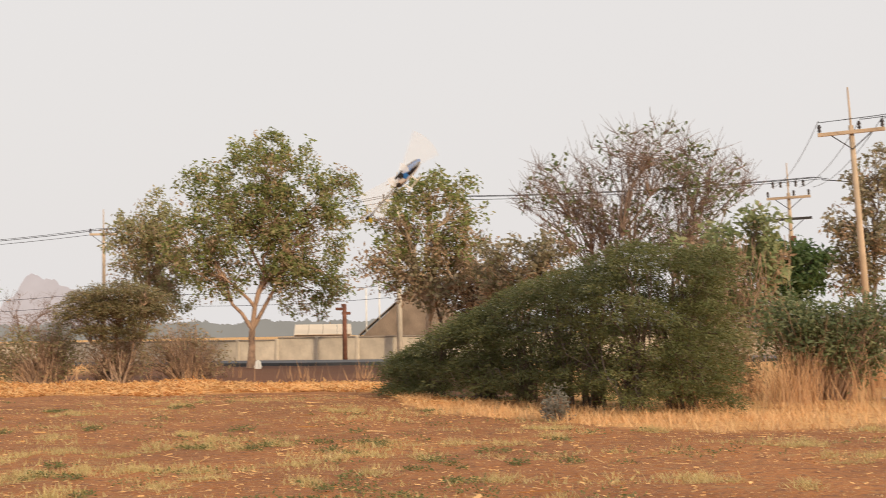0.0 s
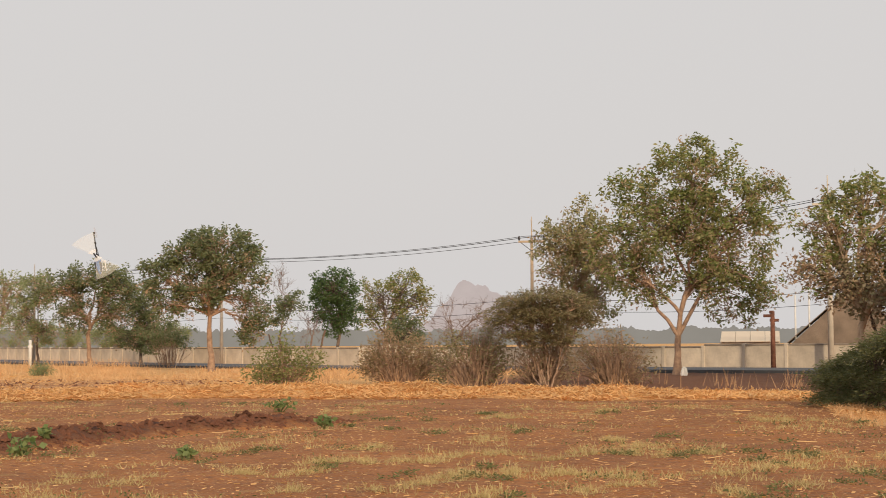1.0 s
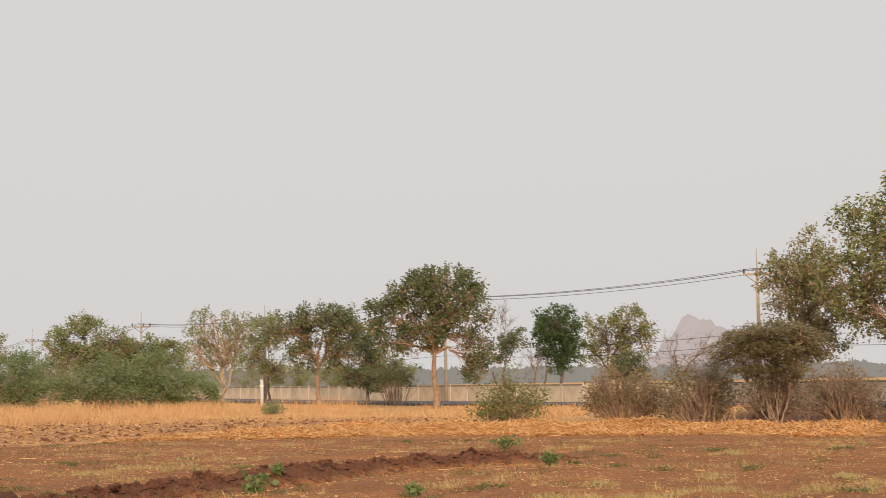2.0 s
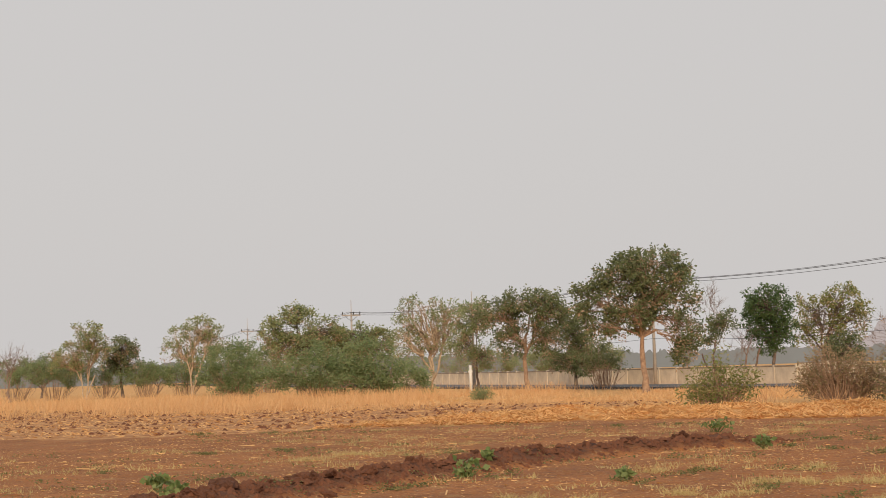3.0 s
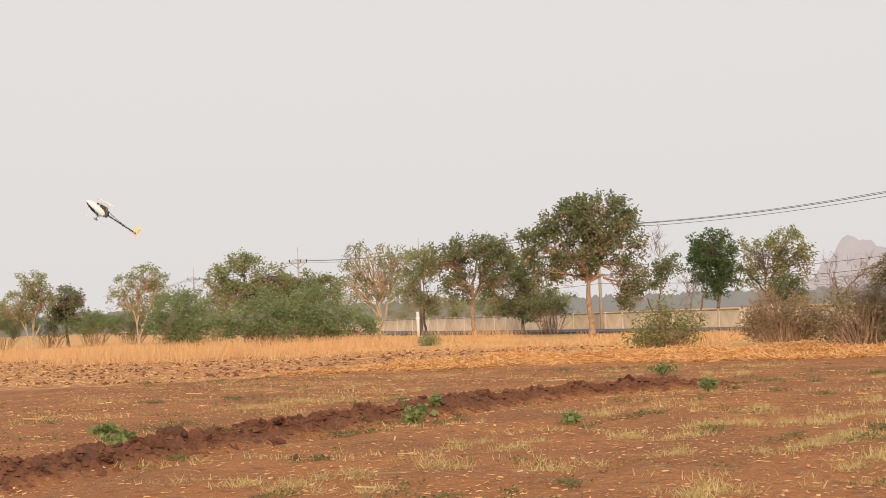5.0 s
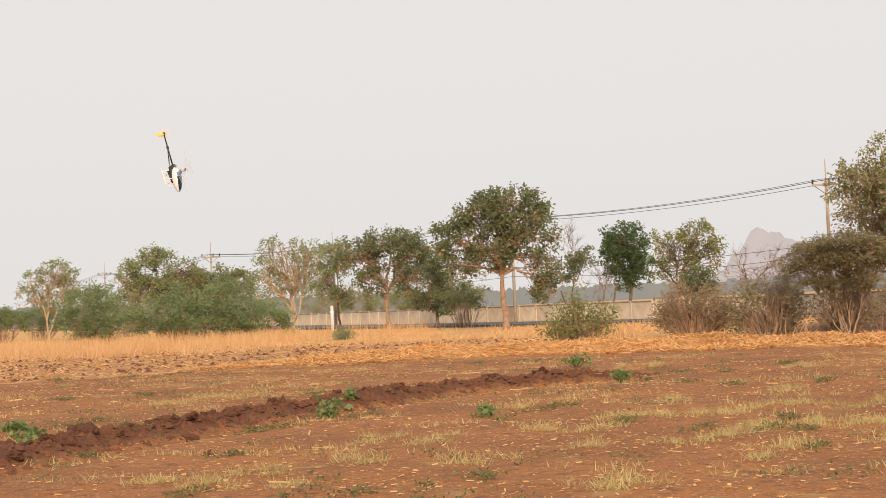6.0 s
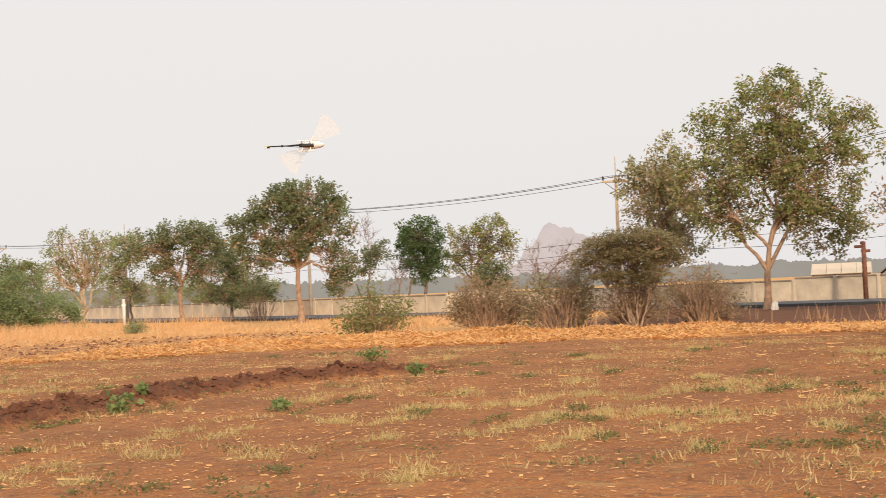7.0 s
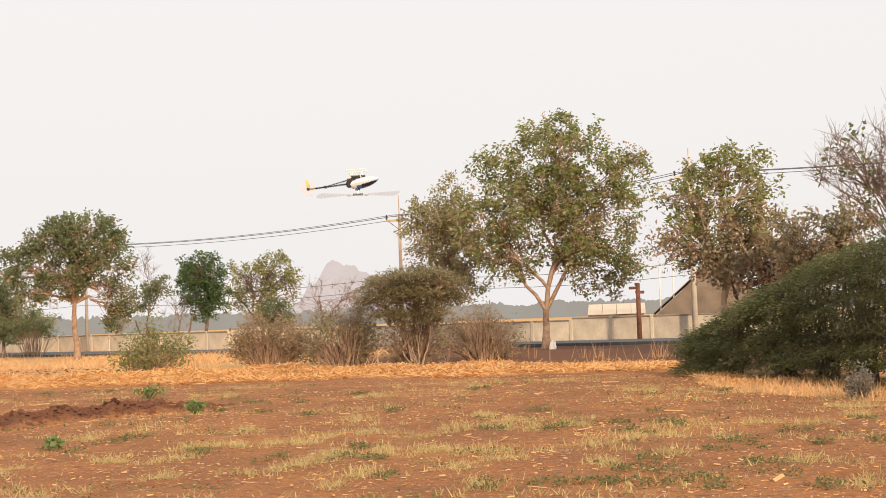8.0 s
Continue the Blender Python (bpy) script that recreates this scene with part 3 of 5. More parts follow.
def utility_pole(x, y, az, arm_z, top_z, label, material, arm=2.5, lean=0.0, second_arm=None, spike=1.5, base_r=0.15):
    e = tagged(new("utility_pole"), label, "utility pole", "power line poles")
    e.matrix_basis = pose(x, y, 0, 0, lean, az)
    bm = bmesh.new()
    rod(bm, (0, 0, -0.3), (0, 0, arm_z + 0.25), base_r, base_r * 0.62, 10)
    part("shaft", done("shaft", bm, material, True), e)
    bm = bmesh.new()
    rod(bm, (0, 0, arm_z + 0.2), (0, 0, top_z), 0.045, 0.03, 6)
    part("top_rod", done("top_rod", bm, material), e)
    for k, z in enumerate([arm_z] + ([second_arm] if second_arm else [])):
        bm = bmesh.new()
        box(bm, 0, -0.14, z, arm, 0.12, 0.13, 0.01)
        part("crossarm", done("crossarm", bm, material if k == 0 else dark_iron), e)
        bm = bmesh.new()
        rod(bm, (-0.7, -0.14, z - 0.05), (0, -0.1, z - 0.6), 0.02, None, 5)
        rod(bm, (0.7, -0.14, z - 0.05), (0, -0.1, z - 0.6), 0.02, None, 5)
        part("brace", done("brace", bm, dark_iron), e)
        for u in (-0.47, 0.12, 0.46) if k == 0 else (-0.46,):
            insulator(e, u * arm, -0.14, z + 0.06, 1.0)
    return e


utility_pole(14.85, 53.1, -15.0, 8.45, 10.05, "tall tan concrete power pole with crossarm and insulators", pole_mat, 2.3, lean=-3.2)
r2 = utility_pole(18.1, 78.0, -13.0, 8.2, 10.0, "concrete power pole with two crossarms, switchgear and coiled cable", pole_mat, 2.2, lean=-2.2, second_arm=7.1)
utility_pole(-2.52, 86.2, 2.0, 9.1, 10.7, "pale power pole rising out of a tree crown", pole_pale, 1.7, base_r=0.18)
utility_pole(-21.1, 94.7, 12.0, 8.0, 9.6, "power pole half hidden in a tree crown", pole_mat, 1.7)
utility_pole(-48.3, 107.6, 24.0, 7.6, 7.7, "grey power pole behind a tree", pole_grey, 0.6)
utility_pole(-68.8, 114.9, 31.0, 7.05, 8.5, "distant power pole above the trees", pole_grey, 1.8)
utility_pole(-91.6, 128.7, 35.0, 7.6, 9.2, "distant power pole with a wide crossarm", pole_grey, 1.9)
utility_pole(-148.9, 181.8, 39.0, 8.4, 10.4, "far power pole over the tree line", pole_grey, 1.9)
for k, (dx, dz) in enumerate(((-0.95, 5.05), (-0.35, 5.1), (-0.1, 5.35))):
    bm = bmesh.new()
    a = [(dx + 0.24 * math.cos(t * math.pi / 8), -0.2, dz + 0.27 * math.sin(t * math.pi / 8)) for t in range(17)]
    for p, q in zip(a[:-1], a[1:]):
        rod(bm, p, q, 0.035, None, 5)
    part("cable_coil", done("cable_coil", bm, wire_mat), r2, "coiled black cable")
for k in range(5):
    insulator(r2, -0.75 + 0.38 * k, 0.1, 8.75, 1.1)
bm = bmesh.new()
box(bm, 0.1, -0.2, 6.05, 0.3, 0.2, 0.35, 0.02)
part("switch_box", done("switch_box", bm, rust), r2)
bm = bmesh.new()
box(bm, -0.45, -0.2, 5.75, 0.75, 0.05, 0.05)
part("bracket", done("bracket", bm, dark_iron, False), r2)


def wire(points, sags, r=0.022, label="black power cable strung between poles"):
    t = Tubes()
    line = []
    for a, b, s in zip(points[:-1], points[1:], sags):
        a, b = Vector(a), Vector(b)
        for i in range(14):
            k = i / 14
            p = a.lerp(b, k)
            line.append((p.x, p.y, p.z - 4 * s * k * (1 - k)))
    line.append(points[-1])
    t.add(line, [r] * len(line), 5)
    tagged(new("power_cable", t.mesh("power_cable", wire_mat)), label, "cable", "power cables")


for off, dz in ((-0.35, 0.35), (0.0, 0.3), (0.32, 0.1)):
    wire([(19.0 + off, 76.0, 8.95 + dz * 0.3), (-3.0 + off, 86.0, 9.0 + dz), (-21.1 + off, 94.5, 8.0 + dz), (-48.3 + off, 107.5, 7.75 + dz), (-68.8 + off, 114.8, 7.0 + dz), (-91.6 + off, 128.6, 7.6 + dz), (-148.9 + off, 181.7, 8.4 + dz), (-230, 250, 8.4)],
         [0.3, 0.35, 0.4, 0.2, 0.3, 0.8, 0.8], 0.016 if off else 0.02)
for dx, dz in ((-1.05, 0.35), (0.35, 0.4), (1.05, 0.4)):
    wire([(14.3 + dx, 53.0 + dx * -0.27, 8.45 + dz), (36, 34, 13.0 + dz)], [1.1], 0.014, "thin power line running overhead")
    wire([(14.3 + dx, 53.0 + dx * -0.27, 8.5 + dz), (17.9 + dx, 77.8, 8.7)], [0.5], 0.012, "thin power line between two poles")
wire([(19.0, 76.0, 8.9), (40, 70, 7.6), (70, 60, 8.5)], [0.3, 0.5], 0.025)
for z in (4.3, 3.6):
    wire([(-3.0, 86.0, z), (-21.1, 94.5, z + 0.1), (-48.3, 107.5, z), (-91.6, 128.6, z)], [0.3, 0.4, 0.5], 0.014, "thin low telephone cable along the road")


def plain_post(name, x, y, az, z0, z1, r, material, label, lean=0.0, extras=None):
    e = tagged(new(name), label, "post")
    e.matrix_basis = pose(x, y, 0, 0, lean, az)
    bm = bmesh.new()
    rod(bm, (0, 0, z0), (0, 0, z1), r, r * 0.85, 8)
    part("shaft", done("shaft", bm, material, True), e)
    if extras:
        for u, z, w in extras:
            bm = bmesh.new()
            box(bm, u, 0, z, w, 0.14, 0.16, 0.02)
            part("bracket", done("bracket", bm, material), e)
    return e


plain_post("rusty_post", -5.6, 85.8, 3, -0.1, 3.25, 0.14, rust, "rusty brown post with small brackets before the wall", 0.0, [(-0.2, 3.0, 0.6), (0.1, 2.75, 0.5), (-0.05, 3.2, 0.25)])
plain_post("marker_post", -56.7, 94.2, 31, -0.1, 2.0, 0.12, white_paint, "white roadside marker post", 0, [(0.0, 1.55, 0.32)])
plain_post("marker_post", -100.1, 124.8, 38, -0.1, 2.2, 0.15, white_paint, "white roadside marker post")
plain_post("fence_post", 10.5, 37.6, -15, -0.1, 1.75, 0.045, bark_tan, "thin wooden fence post in dry grass", -1)

# low warehouse and grey sheet-roofed shed behind the wall
def gabled(name, x, y, az, ln, wd, eave, top, wallmat, roofmat, label):
    e = tagged(new(name), label, "building")
    e.matrix_basis = pose(x, y, 0, 0, 0, az)
    bm = bmesh.new()
    box(bm, 0, 0, eave / 2, ln, wd, eave)
    part("walls", done("walls", bm, wallmat), e)
    for s in (-1, 1):
        v = [(s * (ln / 2 - d), yy, zz) for d in (0.0, 0.15) for yy, zz in ((-wd / 2, eave), (wd / 2, eave), (0, top - 0.05))]
        part("gable", mesh("gable", v, [(0, 1, 2), (5, 4, 3), (0, 3, 4, 1), (1, 4, 5, 2), (2, 5, 3, 0)], wallmat), e)
    n = max(3, int(ln / 1.2))
    for i in range(n):
        w = ln / n
        cx = -ln / 2 + (i + 0.5) * w
        for s in (-1, 1):
            sl = math.hypot(wd / 2 + 0.3, top - eave)
            bm = bmesh.new()
            box(bm, 0, 0, 0, w - 0.03, sl, 0.05)
            an = math.degrees(math.atan2(top - eave, wd / 2 + 0.3))
            part("roof_sheet", done("roof_sheet", bm, roofmat), e, m=pose(cx, s * (wd / 4 + 0.15), (top + eave) / 2 + 0.05, -s * an, 0, 0))
    return e


gabled("warehouse", -10.4, 131.0, 4, 4.8, 8.0, 1.4, 2.25, concrete, roof_mat, "low warehouse with a pale cream roof behind the wall")
gabled("shed", -1.7, 106.5, 91, 6.0, 8.4, 1.1, 5.0, thatch, thatch, "brown thatch-like sheet-roofed shed behind the wall")
for dx in (0.0, 0.9):
    plain_post("mast", -5.3 + dx, 104.0, 0, 0, 4.6 + dx * 0.4, 0.06, white_paint, "slim white mast behind the wall")

# ------------------------------------------------------------ trees and bushes
broad_tree(-9.7, 76.4, 7.3, [(0.97, 10.1, 2.51, 1.77), (-1.72, 8.98, 1.88, 1.48), (3.89, 8.59, 2.05, 1.6), (-0.72, 6.93, 2.57, 1.77), (2.67, 6.36, 2.71, 1.77), (4.0, 4.32, 1.37, 1.28), (-3.04, 5.88, 1.57, 1.71), (1.19, 4.71, 1.71, 1.28), (-1.66, 4.68, 1.71, 1.28), (2.84, 3.51, 1.57, 1.28), (0.9, 8.15, 2.0, 1.71)], leaf_green, bark_tan, trunk=0.27, fork=1.9, leaves=13500, label="broad-crowned roadside tree with pale trunk and large green leaves")
broad_tree(-17.2, 86.3, 11.3, [(0.09, 7.53, 1.89, 1.69), (-0.94, 6.26, 1.37, 1.63), (0.82, 5.21, 1.89, 1.89), (2.0, 4.35, 1.47, 1.96), (0.11, 3.44, 1.96, 1.63), (1.7, 6.98, 1.47, 1.96), (1.11, 8.64, 0.98, 1.3)], leaf_tan, bark_pale, trunk=0.17, fork=2.0, leaves=6500, limb=1.7, label="half-bare roadside tree with yellowing dry leaves")
broad_tree(-0.6, 66.0, 0.5, [(-0.04, 7.65, 1.52, 1.03), (1.59, 7.13, 1.03, 1.22), (-1.28, 6.5, 1.42, 1.27), (0.46, 5.57, 1.91, 1.37), (-1.95, 4.71, 1.27, 1.34), (2.07, 4.65, 1.34, 1.42), (-0.55, 4.05, 1.47, 1.22), (1.09, 3.74, 1.47, 1.22)], leaf_green, bark_pale, trunk=0.22, fork=2.2, dry=0.75, leaves=5200, limb=1.7, label="thin-leaved roadside tree with yellowish top leaves")
broad_tree(0.4, 66.0, -0.3, [(-1.49, 4.05, 1.71, 1.22), (0.14, 3.5, 1.96, 1.22), (1.76, 3.19, 1.96, 1.47)], leaf_brown, bark_grey, trunk=0.14, fork=1.4, dry=0.7, leaves=2800, label="brown-leaved thicket tree behind the bush")
broad_tree(-38.6, 84.6, 24.5, [(0.43, 7.78, 2.14, 1.03), (-1.22, 6.98, 1.89, 1.31), (1.86, 6.06, 1.72, 1.79), (-3.02, 5.69, 1.45, 1.38), (-0.46, 4.95, 2.07, 1.31), (-2.26, 4.0, 1.38, 1.03), (2.62, 3.85, 1.1, 1.45), (2.25, 2.35, 0.9, 0.9)], leaf_dark, bark_tan, trunk=0.27, fork=2.6, leaves=9500, label="round-crowned roadside tree with reddish fork and dark leaves")
broad_tree(-40.3, 110.9, 20.0, [(-0.06, 5.92, 1.97, 1.4), (-0.83, 4.43, 1.22, 1.22), (0.95, 3.94, 1.22, 1.57), (-0.36, 2.9, 0.96, 0.96)], leaf_fresh, bark_grey, trunk=0.2, fork=2.6, leaves=4200, dry=0.0, label="fresh green tree behind the wall")
broad_tree(-37.7, 116.0, 18.0, [(-0.52, 5.4, 2.08, 1.54), (1.51, 6.23, 1.63, 1.17), (2.82, 5.01, 1.54, 1.36), (-1.46, 3.72, 1.36, 1.45), (1.22, 3.86, 2.03, 1.36)], leaf_green, bark_grey, trunk=0.2, fork=2.4, leaves=3000, label="loose-crowned tree behind the wall")
broad_tree(-41.7, 103.9, 21.9, [(0.18, 4.39, 0.91, 0.91), (0.79, 4.78, 0.75, 0.75), (-0.45, 3.59, 0.83, 0.75)], leaf_dark, bark_grey, trunk=0.1, fork=2.2, leaves=700, label="small thin tree behind the wall")
broad_tree(-31.0, 99.3, 17.3, [(0.12, 2.21, 1.31, 1.08), (-0.46, 1.66, 0.92, 0.85)], leaf_dark, bark_grey, trunk=0.12, fork=1.0, leaves=1600, label="low dark green tree behind the wall")
bare_tree(-33.4, 120.5, 15.5, [(-0.59, 3.32, 2.08, 2.08), (2.18, 3.68, 2.08, 1.85), (0.74, 1.88, 2.78, 1.62)], trunk=0.16, fork=1.8, twigs=420, label="leafless purple-brown tree behind the wall")
bare_tree(-42.1, 110.2, 20.9, [(-0.16, 2.75, 1.22, 1.66), (0.71, 3.36, 1.05, 1.31)], trunk=0.12, fork=2.2, twigs=160, label="small leafless tree behind the wall")
bare_tree(-45.3, 111.1, 22.2, [(0.28, 6.55, 0.89, 1.51), (0.53, 4.8, 0.89, 1.33)], trunk=0.1, fork=3.0, twigs=130, label="slim leafless tree with fine twigs")
umbrella_tree(-12.1, 56.7, 12.1, [(0.0, 3.42, 1.15, 0.42), (-1.0, 3.18, 1.0, 0.42), (0.95, 3.2, 0.85, 0.42), (-1.6, 2.75, 0.7, 0.4), (1.3, 2.8, 0.6, 0.4), (0.0, 2.75, 1.3, 0.4), (-0.8, 1.9, 0.9, 0.35), (0.6, 2.0, 0.7, 0.35)], leaf_brush, leaves=18000, size=1.25, label="flat-topped thorn tree with fine brownish green foliage")
shrub(-18.7, 59.1, 17.5, [(-0.51, 1.41, 1.03, 0.87), (0.73, 1.25, 0.92, 0.92), (-1.1, 0.75, 0.8, 0.64), (1.39, 0.77, 0.8, 0.69)], leaf_twig, leaves=3600, twigs=420, label="dry brown twiggy shrub on the straw")
shrub(-10.2, 61.2, 9.5, [(-0.66, 1.55, 1.15, 0.96), (0.47, 1.05, 0.96, 0.96), (-1.37, 0.89, 0.8, 0.8), (1.02, 0.46, 0.55, 0.51)], leaf_twig, leaves=1700, twigs=420, label="half-bare twiggy shrub beside the thorn tree")
shrub(-12.4, 57.6, 12.1, [(-0.7, 0.9, 0.9, 0.8), (0.5, 1.0, 0.9, 0.8), (0.0, 1.6, 0.8, 0.6)], leaf_twig, leaves=1300, twigs=380, label="dry twiggy undergrowth below the flat-topped tree")
shrub(-15.3, 58.0, 14.8, [(-0.6, 1.35, 0.85, 0.75), (0.5, 1.85, 0.85, 0.6), (-1.1, 0.7, 0.7, 0.55), (0.7, 0.9, 0.9, 0.7)], leaf_brush, leaves=2200, twigs=480, label="brown-green thorn shrub beside the flat-topped tree")
shrub(-21.8, 54.8, 21.7, [(-0.66, 0.96, 0.83, 0.74), (0.71, 1.12, 0.74, 0.48), (-0.88, 0.54, 0.74, 0.48), (0.27, 0.6, 0.92, 0.48), (-0.12, 1.58, 0.48, 0.57)], leaf_green, leaves=2600, twigs=150, label="small leafy shrub with an arching stem")
broad_tree(-54.6, 98.9, 28.9, [(0.34, 6.44, 2.43, 1.26), (-2.2, 5.57, 1.76, 1.67), (1.55, 5.43, 1.93, 1.93), (-0.8, 3.85, 2.09, 1.34), (1.77, 3.46, 1.34, 1.17)], leaf_dark, bark_tan, trunk=0.25, fork=2.4, leaves=6000, label="roadside tree with forked reddish trunk")
broad_tree(-54.7, 106.8, 27.1, [(-0.24, 4.57, 1.6, 1.87), (1.11, 3.01, 1.33, 1.33), (-0.69, 2.28, 1.33, 1.07), (0.62, 1.8, 1.24, 0.98)], leaf_dark, bark_grey, trunk=0.2, fork=1.6, leaves=5200, label="dense dark roadside tree")
broad_tree(-70.6, 110.4, 32.6, [(-1.64, 6.76, 1.65, 1.46), (-0.27, 7.11, 1.46, 1.36), (1.84, 6.45, 1.75, 1.55), (0.48, 4.9, 2.43, 1.75), (-1.97, 4.25, 1.94, 1.46)], leaf_olive, bark_pale, trunk=0.17, fork=1.8, leaves=2400, stems=3, limb=2.6, label="sparse tree with pale tan branching stems")
broad_tree(-63.4, 106.6, 30.7, [(-0.1, 5.76, 1.56, 1.65), (-1.08, 3.96, 1.56, 1.65), (0.25, 2.76, 1.19, 1.19)], leaf_olive, bark_grey, trunk=0.15, fork=1.8, leaves=2600, label="greyish green tree beside the road")
broad_tree(-72.9, 95.3, 37.4, [(-0.12, 6.19, 1.6, 0.98), (-1.78, 5.05, 1.51, 1.24), (1.92, 4.93, 1.69, 1.24), (0.25, 3.65, 2.67, 1.51)], leaf_olive, bark_grey, trunk=0.22, fork=2.0, leaves=5600, label="dusty green tree above the brush")
broad_tree(-70.1, 99.8, 35.1, [(0.07, 4.65, 1.99, 1.27), (-1.09, 3.56, 1.99, 1.36), (1.39, 3.71, 1.81, 1.54)], leaf_olive, bark_grey, trunk=0.2, fork=1.5, leaves=4200, label="dusty green tree beside the pole")
broad_tree(-92.7, 104.9, 41.4, [(0.93, 6.05, 1.56, 1.35), (-1.12, 4.68, 1.35, 1.76), (1.92, 5.0, 1.24, 2.07), (0.26, 3.52, 1.24, 1.14)], leaf_olive, bark_pale, trunk=0.2, fork=2.4, leaves=2200, stems=3, limb=1.7, label="sparse tree with pale slender stems")
broad_tree(-104.0, 108.1, 43.9, [(0.03, 4.67, 1.56, 1.33), (0.8, 3.5, 1.22, 1.22), (-1.05, 3.78, 1.33, 1.56)], leaf_dark, bark_grey, trunk=0.2, fork=2.0, leaves=2400, label="dark round distant tree")
broad_tree(-102.9, 102.1, 45.2, [(0.16, 6.08, 1.61, 1.4), (-0.9, 4.19, 1.93, 1.5), (1.15, 4.64, 1.29, 1.83), (-2.02, 3.44, 1.61, 1.18)], leaf_olive, bark_pale, trunk=0.17, fork=2.0, leaves=2200, stems=3, limb=1.7, label="thin-leaved distant tree with pale stems")
bare_tree(-103.9, 93.8, 47.9, [(-0.1, 3.54, 1.45, 1.35), (0.78, 4.01, 1.04, 1.04)], trunk=0.14, fork=1.4, twigs=170, label="leafless pale tree at the field end")
broad_tree(-123.9, 116.4, 46.8, [(-0.6, 3.33, 2.27, 1.26), (1.47, 3.44, 2.14, 1.39), (-2.93, 3.16, 1.89, 1.13), (3.52, 2.76, 2.52, 1.13)], leaf_dark, bark_grey, trunk=0.2, fork=1.0, leaves=2600, label="row of low distant trees")
broad_tree(-115.2, 125.0, 42.7, [(-0.32, 2.47, 2.14, 1.01), (-1.55, 1.9, 1.89, 0.88), (0.88, 2.0, 1.51, 0.88)], leaf_dark, bark_grey, trunk=0.14, fork=0.8, leaves=1500, label="low dark distant tree")
shrub(-69.0, 83.1, 39.7, [(-0.39, 2.65, 1.92, 1.76), (0.76, 1.62, 2.0, 1.28), (-1.59, 1.7, 1.44, 1.12)], leaf_bush, leaves=10000, twigs=100, label="dense dusty green bush behind the dry grass")
shrub(-64.5, 86.6, 36.7, [(-0.2, 2.45, 2.16, 1.76), (-1.41, 1.5, 2.0, 1.28), (1.36, 1.6, 2.0, 1.36)], leaf_bush, leaves=10500, twigs=100, label="dense dusty green bush behind the dry grass")
shrub(-59.6, 87.6, 34.2, [(-1.16, 2.71, 2.12, 1.81), (0.76, 1.47, 2.51, 1.18), (2.3, 0.71, 1.57, 0.79), (-1.59, 1.35, 2.36, 1.18)], leaf_bush, leaves=12000, twigs=100, label="broad dusty green bush behind the dry grass")
shrub(-43.8, 74.0, 30.6, [(-0.06, 0.36, 0.51, 0.41), (-0.22, 0.24, 0.51, 0.32), (0.16, 0.26, 0.45, 0.35)], leaf_bush, leaves=2600, twigs=20, label="small round blue-green bush in the dry grass")
shrub(-118.1, 148.8, 38.4, [(-0.69, 3.12, 2.81, 2.39), (2.06, 2.32, 2.81, 1.97)], leaf_olive, leaves=5000, twigs=90, label="olive thicket behind the roadside trees")
shrub(-111.5, 153.9, 35.9, [(-0.67, 3.88, 2.81, 2.53), (2.1, 2.73, 2.81, 2.39)], leaf_olive, leaves=5000, twigs=90, label="olive thicket behind the roadside trees")
shrub(-105.7, 157.9, 33.8, [(-0.67, 3.64, 3.1, 2.39), (2.46, 2.48, 3.1, 2.39)], leaf_olive, leaves=5000, twigs=90, label="olive thicket behind the roadside trees")
shrub(-99.2, 162.0, 31.5, [(-0.68, 3.02, 2.81, 2.39), (2.11, 2.22, 2.11, 1.97)], leaf_olive, leaves=5000, twigs=90, label="olive thicket behind the roadside trees")
shrub(-94.4, 164.9, 29.8, [(-0.68, 2.83, 2.39, 1.83), (1.4, 2.05, 2.11, 1.55)], leaf_olive, leaves=5000, twigs=90, label="olive thicket behind the roadside trees")
shrub(-73.0, 136.7, 28.1, [(-0.55, 2.49, 1.95, 1.49), (1.14, 1.86, 1.49, 1.15)], leaf_olive, leaves=5000, twigs=90, label="olive thicket behind the roadside trees")
shrub(-68.2, 139.2, 26.1, [(-0.28, 1.72, 1.72, 1.15), (0.88, 2.53, 1.26, 1.26)], leaf_olive, leaves=5000, twigs=90, label="olive thicket behind the roadside trees")
shrub(-48.3, 98.8, 26.1, [(-0.73, 2.47, 1.63, 1.06), (0.78, 2.02, 1.22, 0.73)], leaf_dark, leaves=2000, twigs=60, label="dark thicket behind the wall")
shrub(6.5, 39.5, -9.3, [(-0.01, 0.87, 0.89, 0.89), (-0.6, 0.58, 0.74, 0.74), (0.85, 0.85, 0.74, 0.89)], leaf_brush, leaves=6000, twigs=260, label="brown-green tangle beside the wide bush")
broad_tree(3.0, 61.9, -2.8, [(-0.48, 4.21, 1.38, 1.26), (0.82, 4.15, 1.26, 1.15), (-0.31, 3.08, 1.38, 0.92), (1.5, 4.78, 0.92, 1.15)], leaf_brown, bark_grey, trunk=0.14, fork=1.6, dry=0.7, leaves=2800, label="brown tangled tree behind the wide bush")
bare_tree(-23.7, 97.2, 13.7, [(-0.67, 2.55, 1.85, 1.85), (1.18, 2.67, 1.48, 1.67), (-1.81, 1.48, 1.48, 1.11)], trunk=0.12, fork=1.4, twigs=420, label="leafless brown tree behind the thorn tree")
shrub(-111.1, 100.8, 47.8, [(-0.53, 2.87, 2.22, 1.44), (1.53, 2.53, 2.22, 1.11)], leaf_bush, leaves=4200, twigs=60, label="low green thicket at the far end of the field")
shrub(-108.5, 103.6, 46.3, [(-0.27, 2.89, 2.22, 1.56), (1.55, 2.4, 1.89, 1.22)], leaf_bush, leaves=4200, twigs=60, label="low green thicket at the far end of the field")
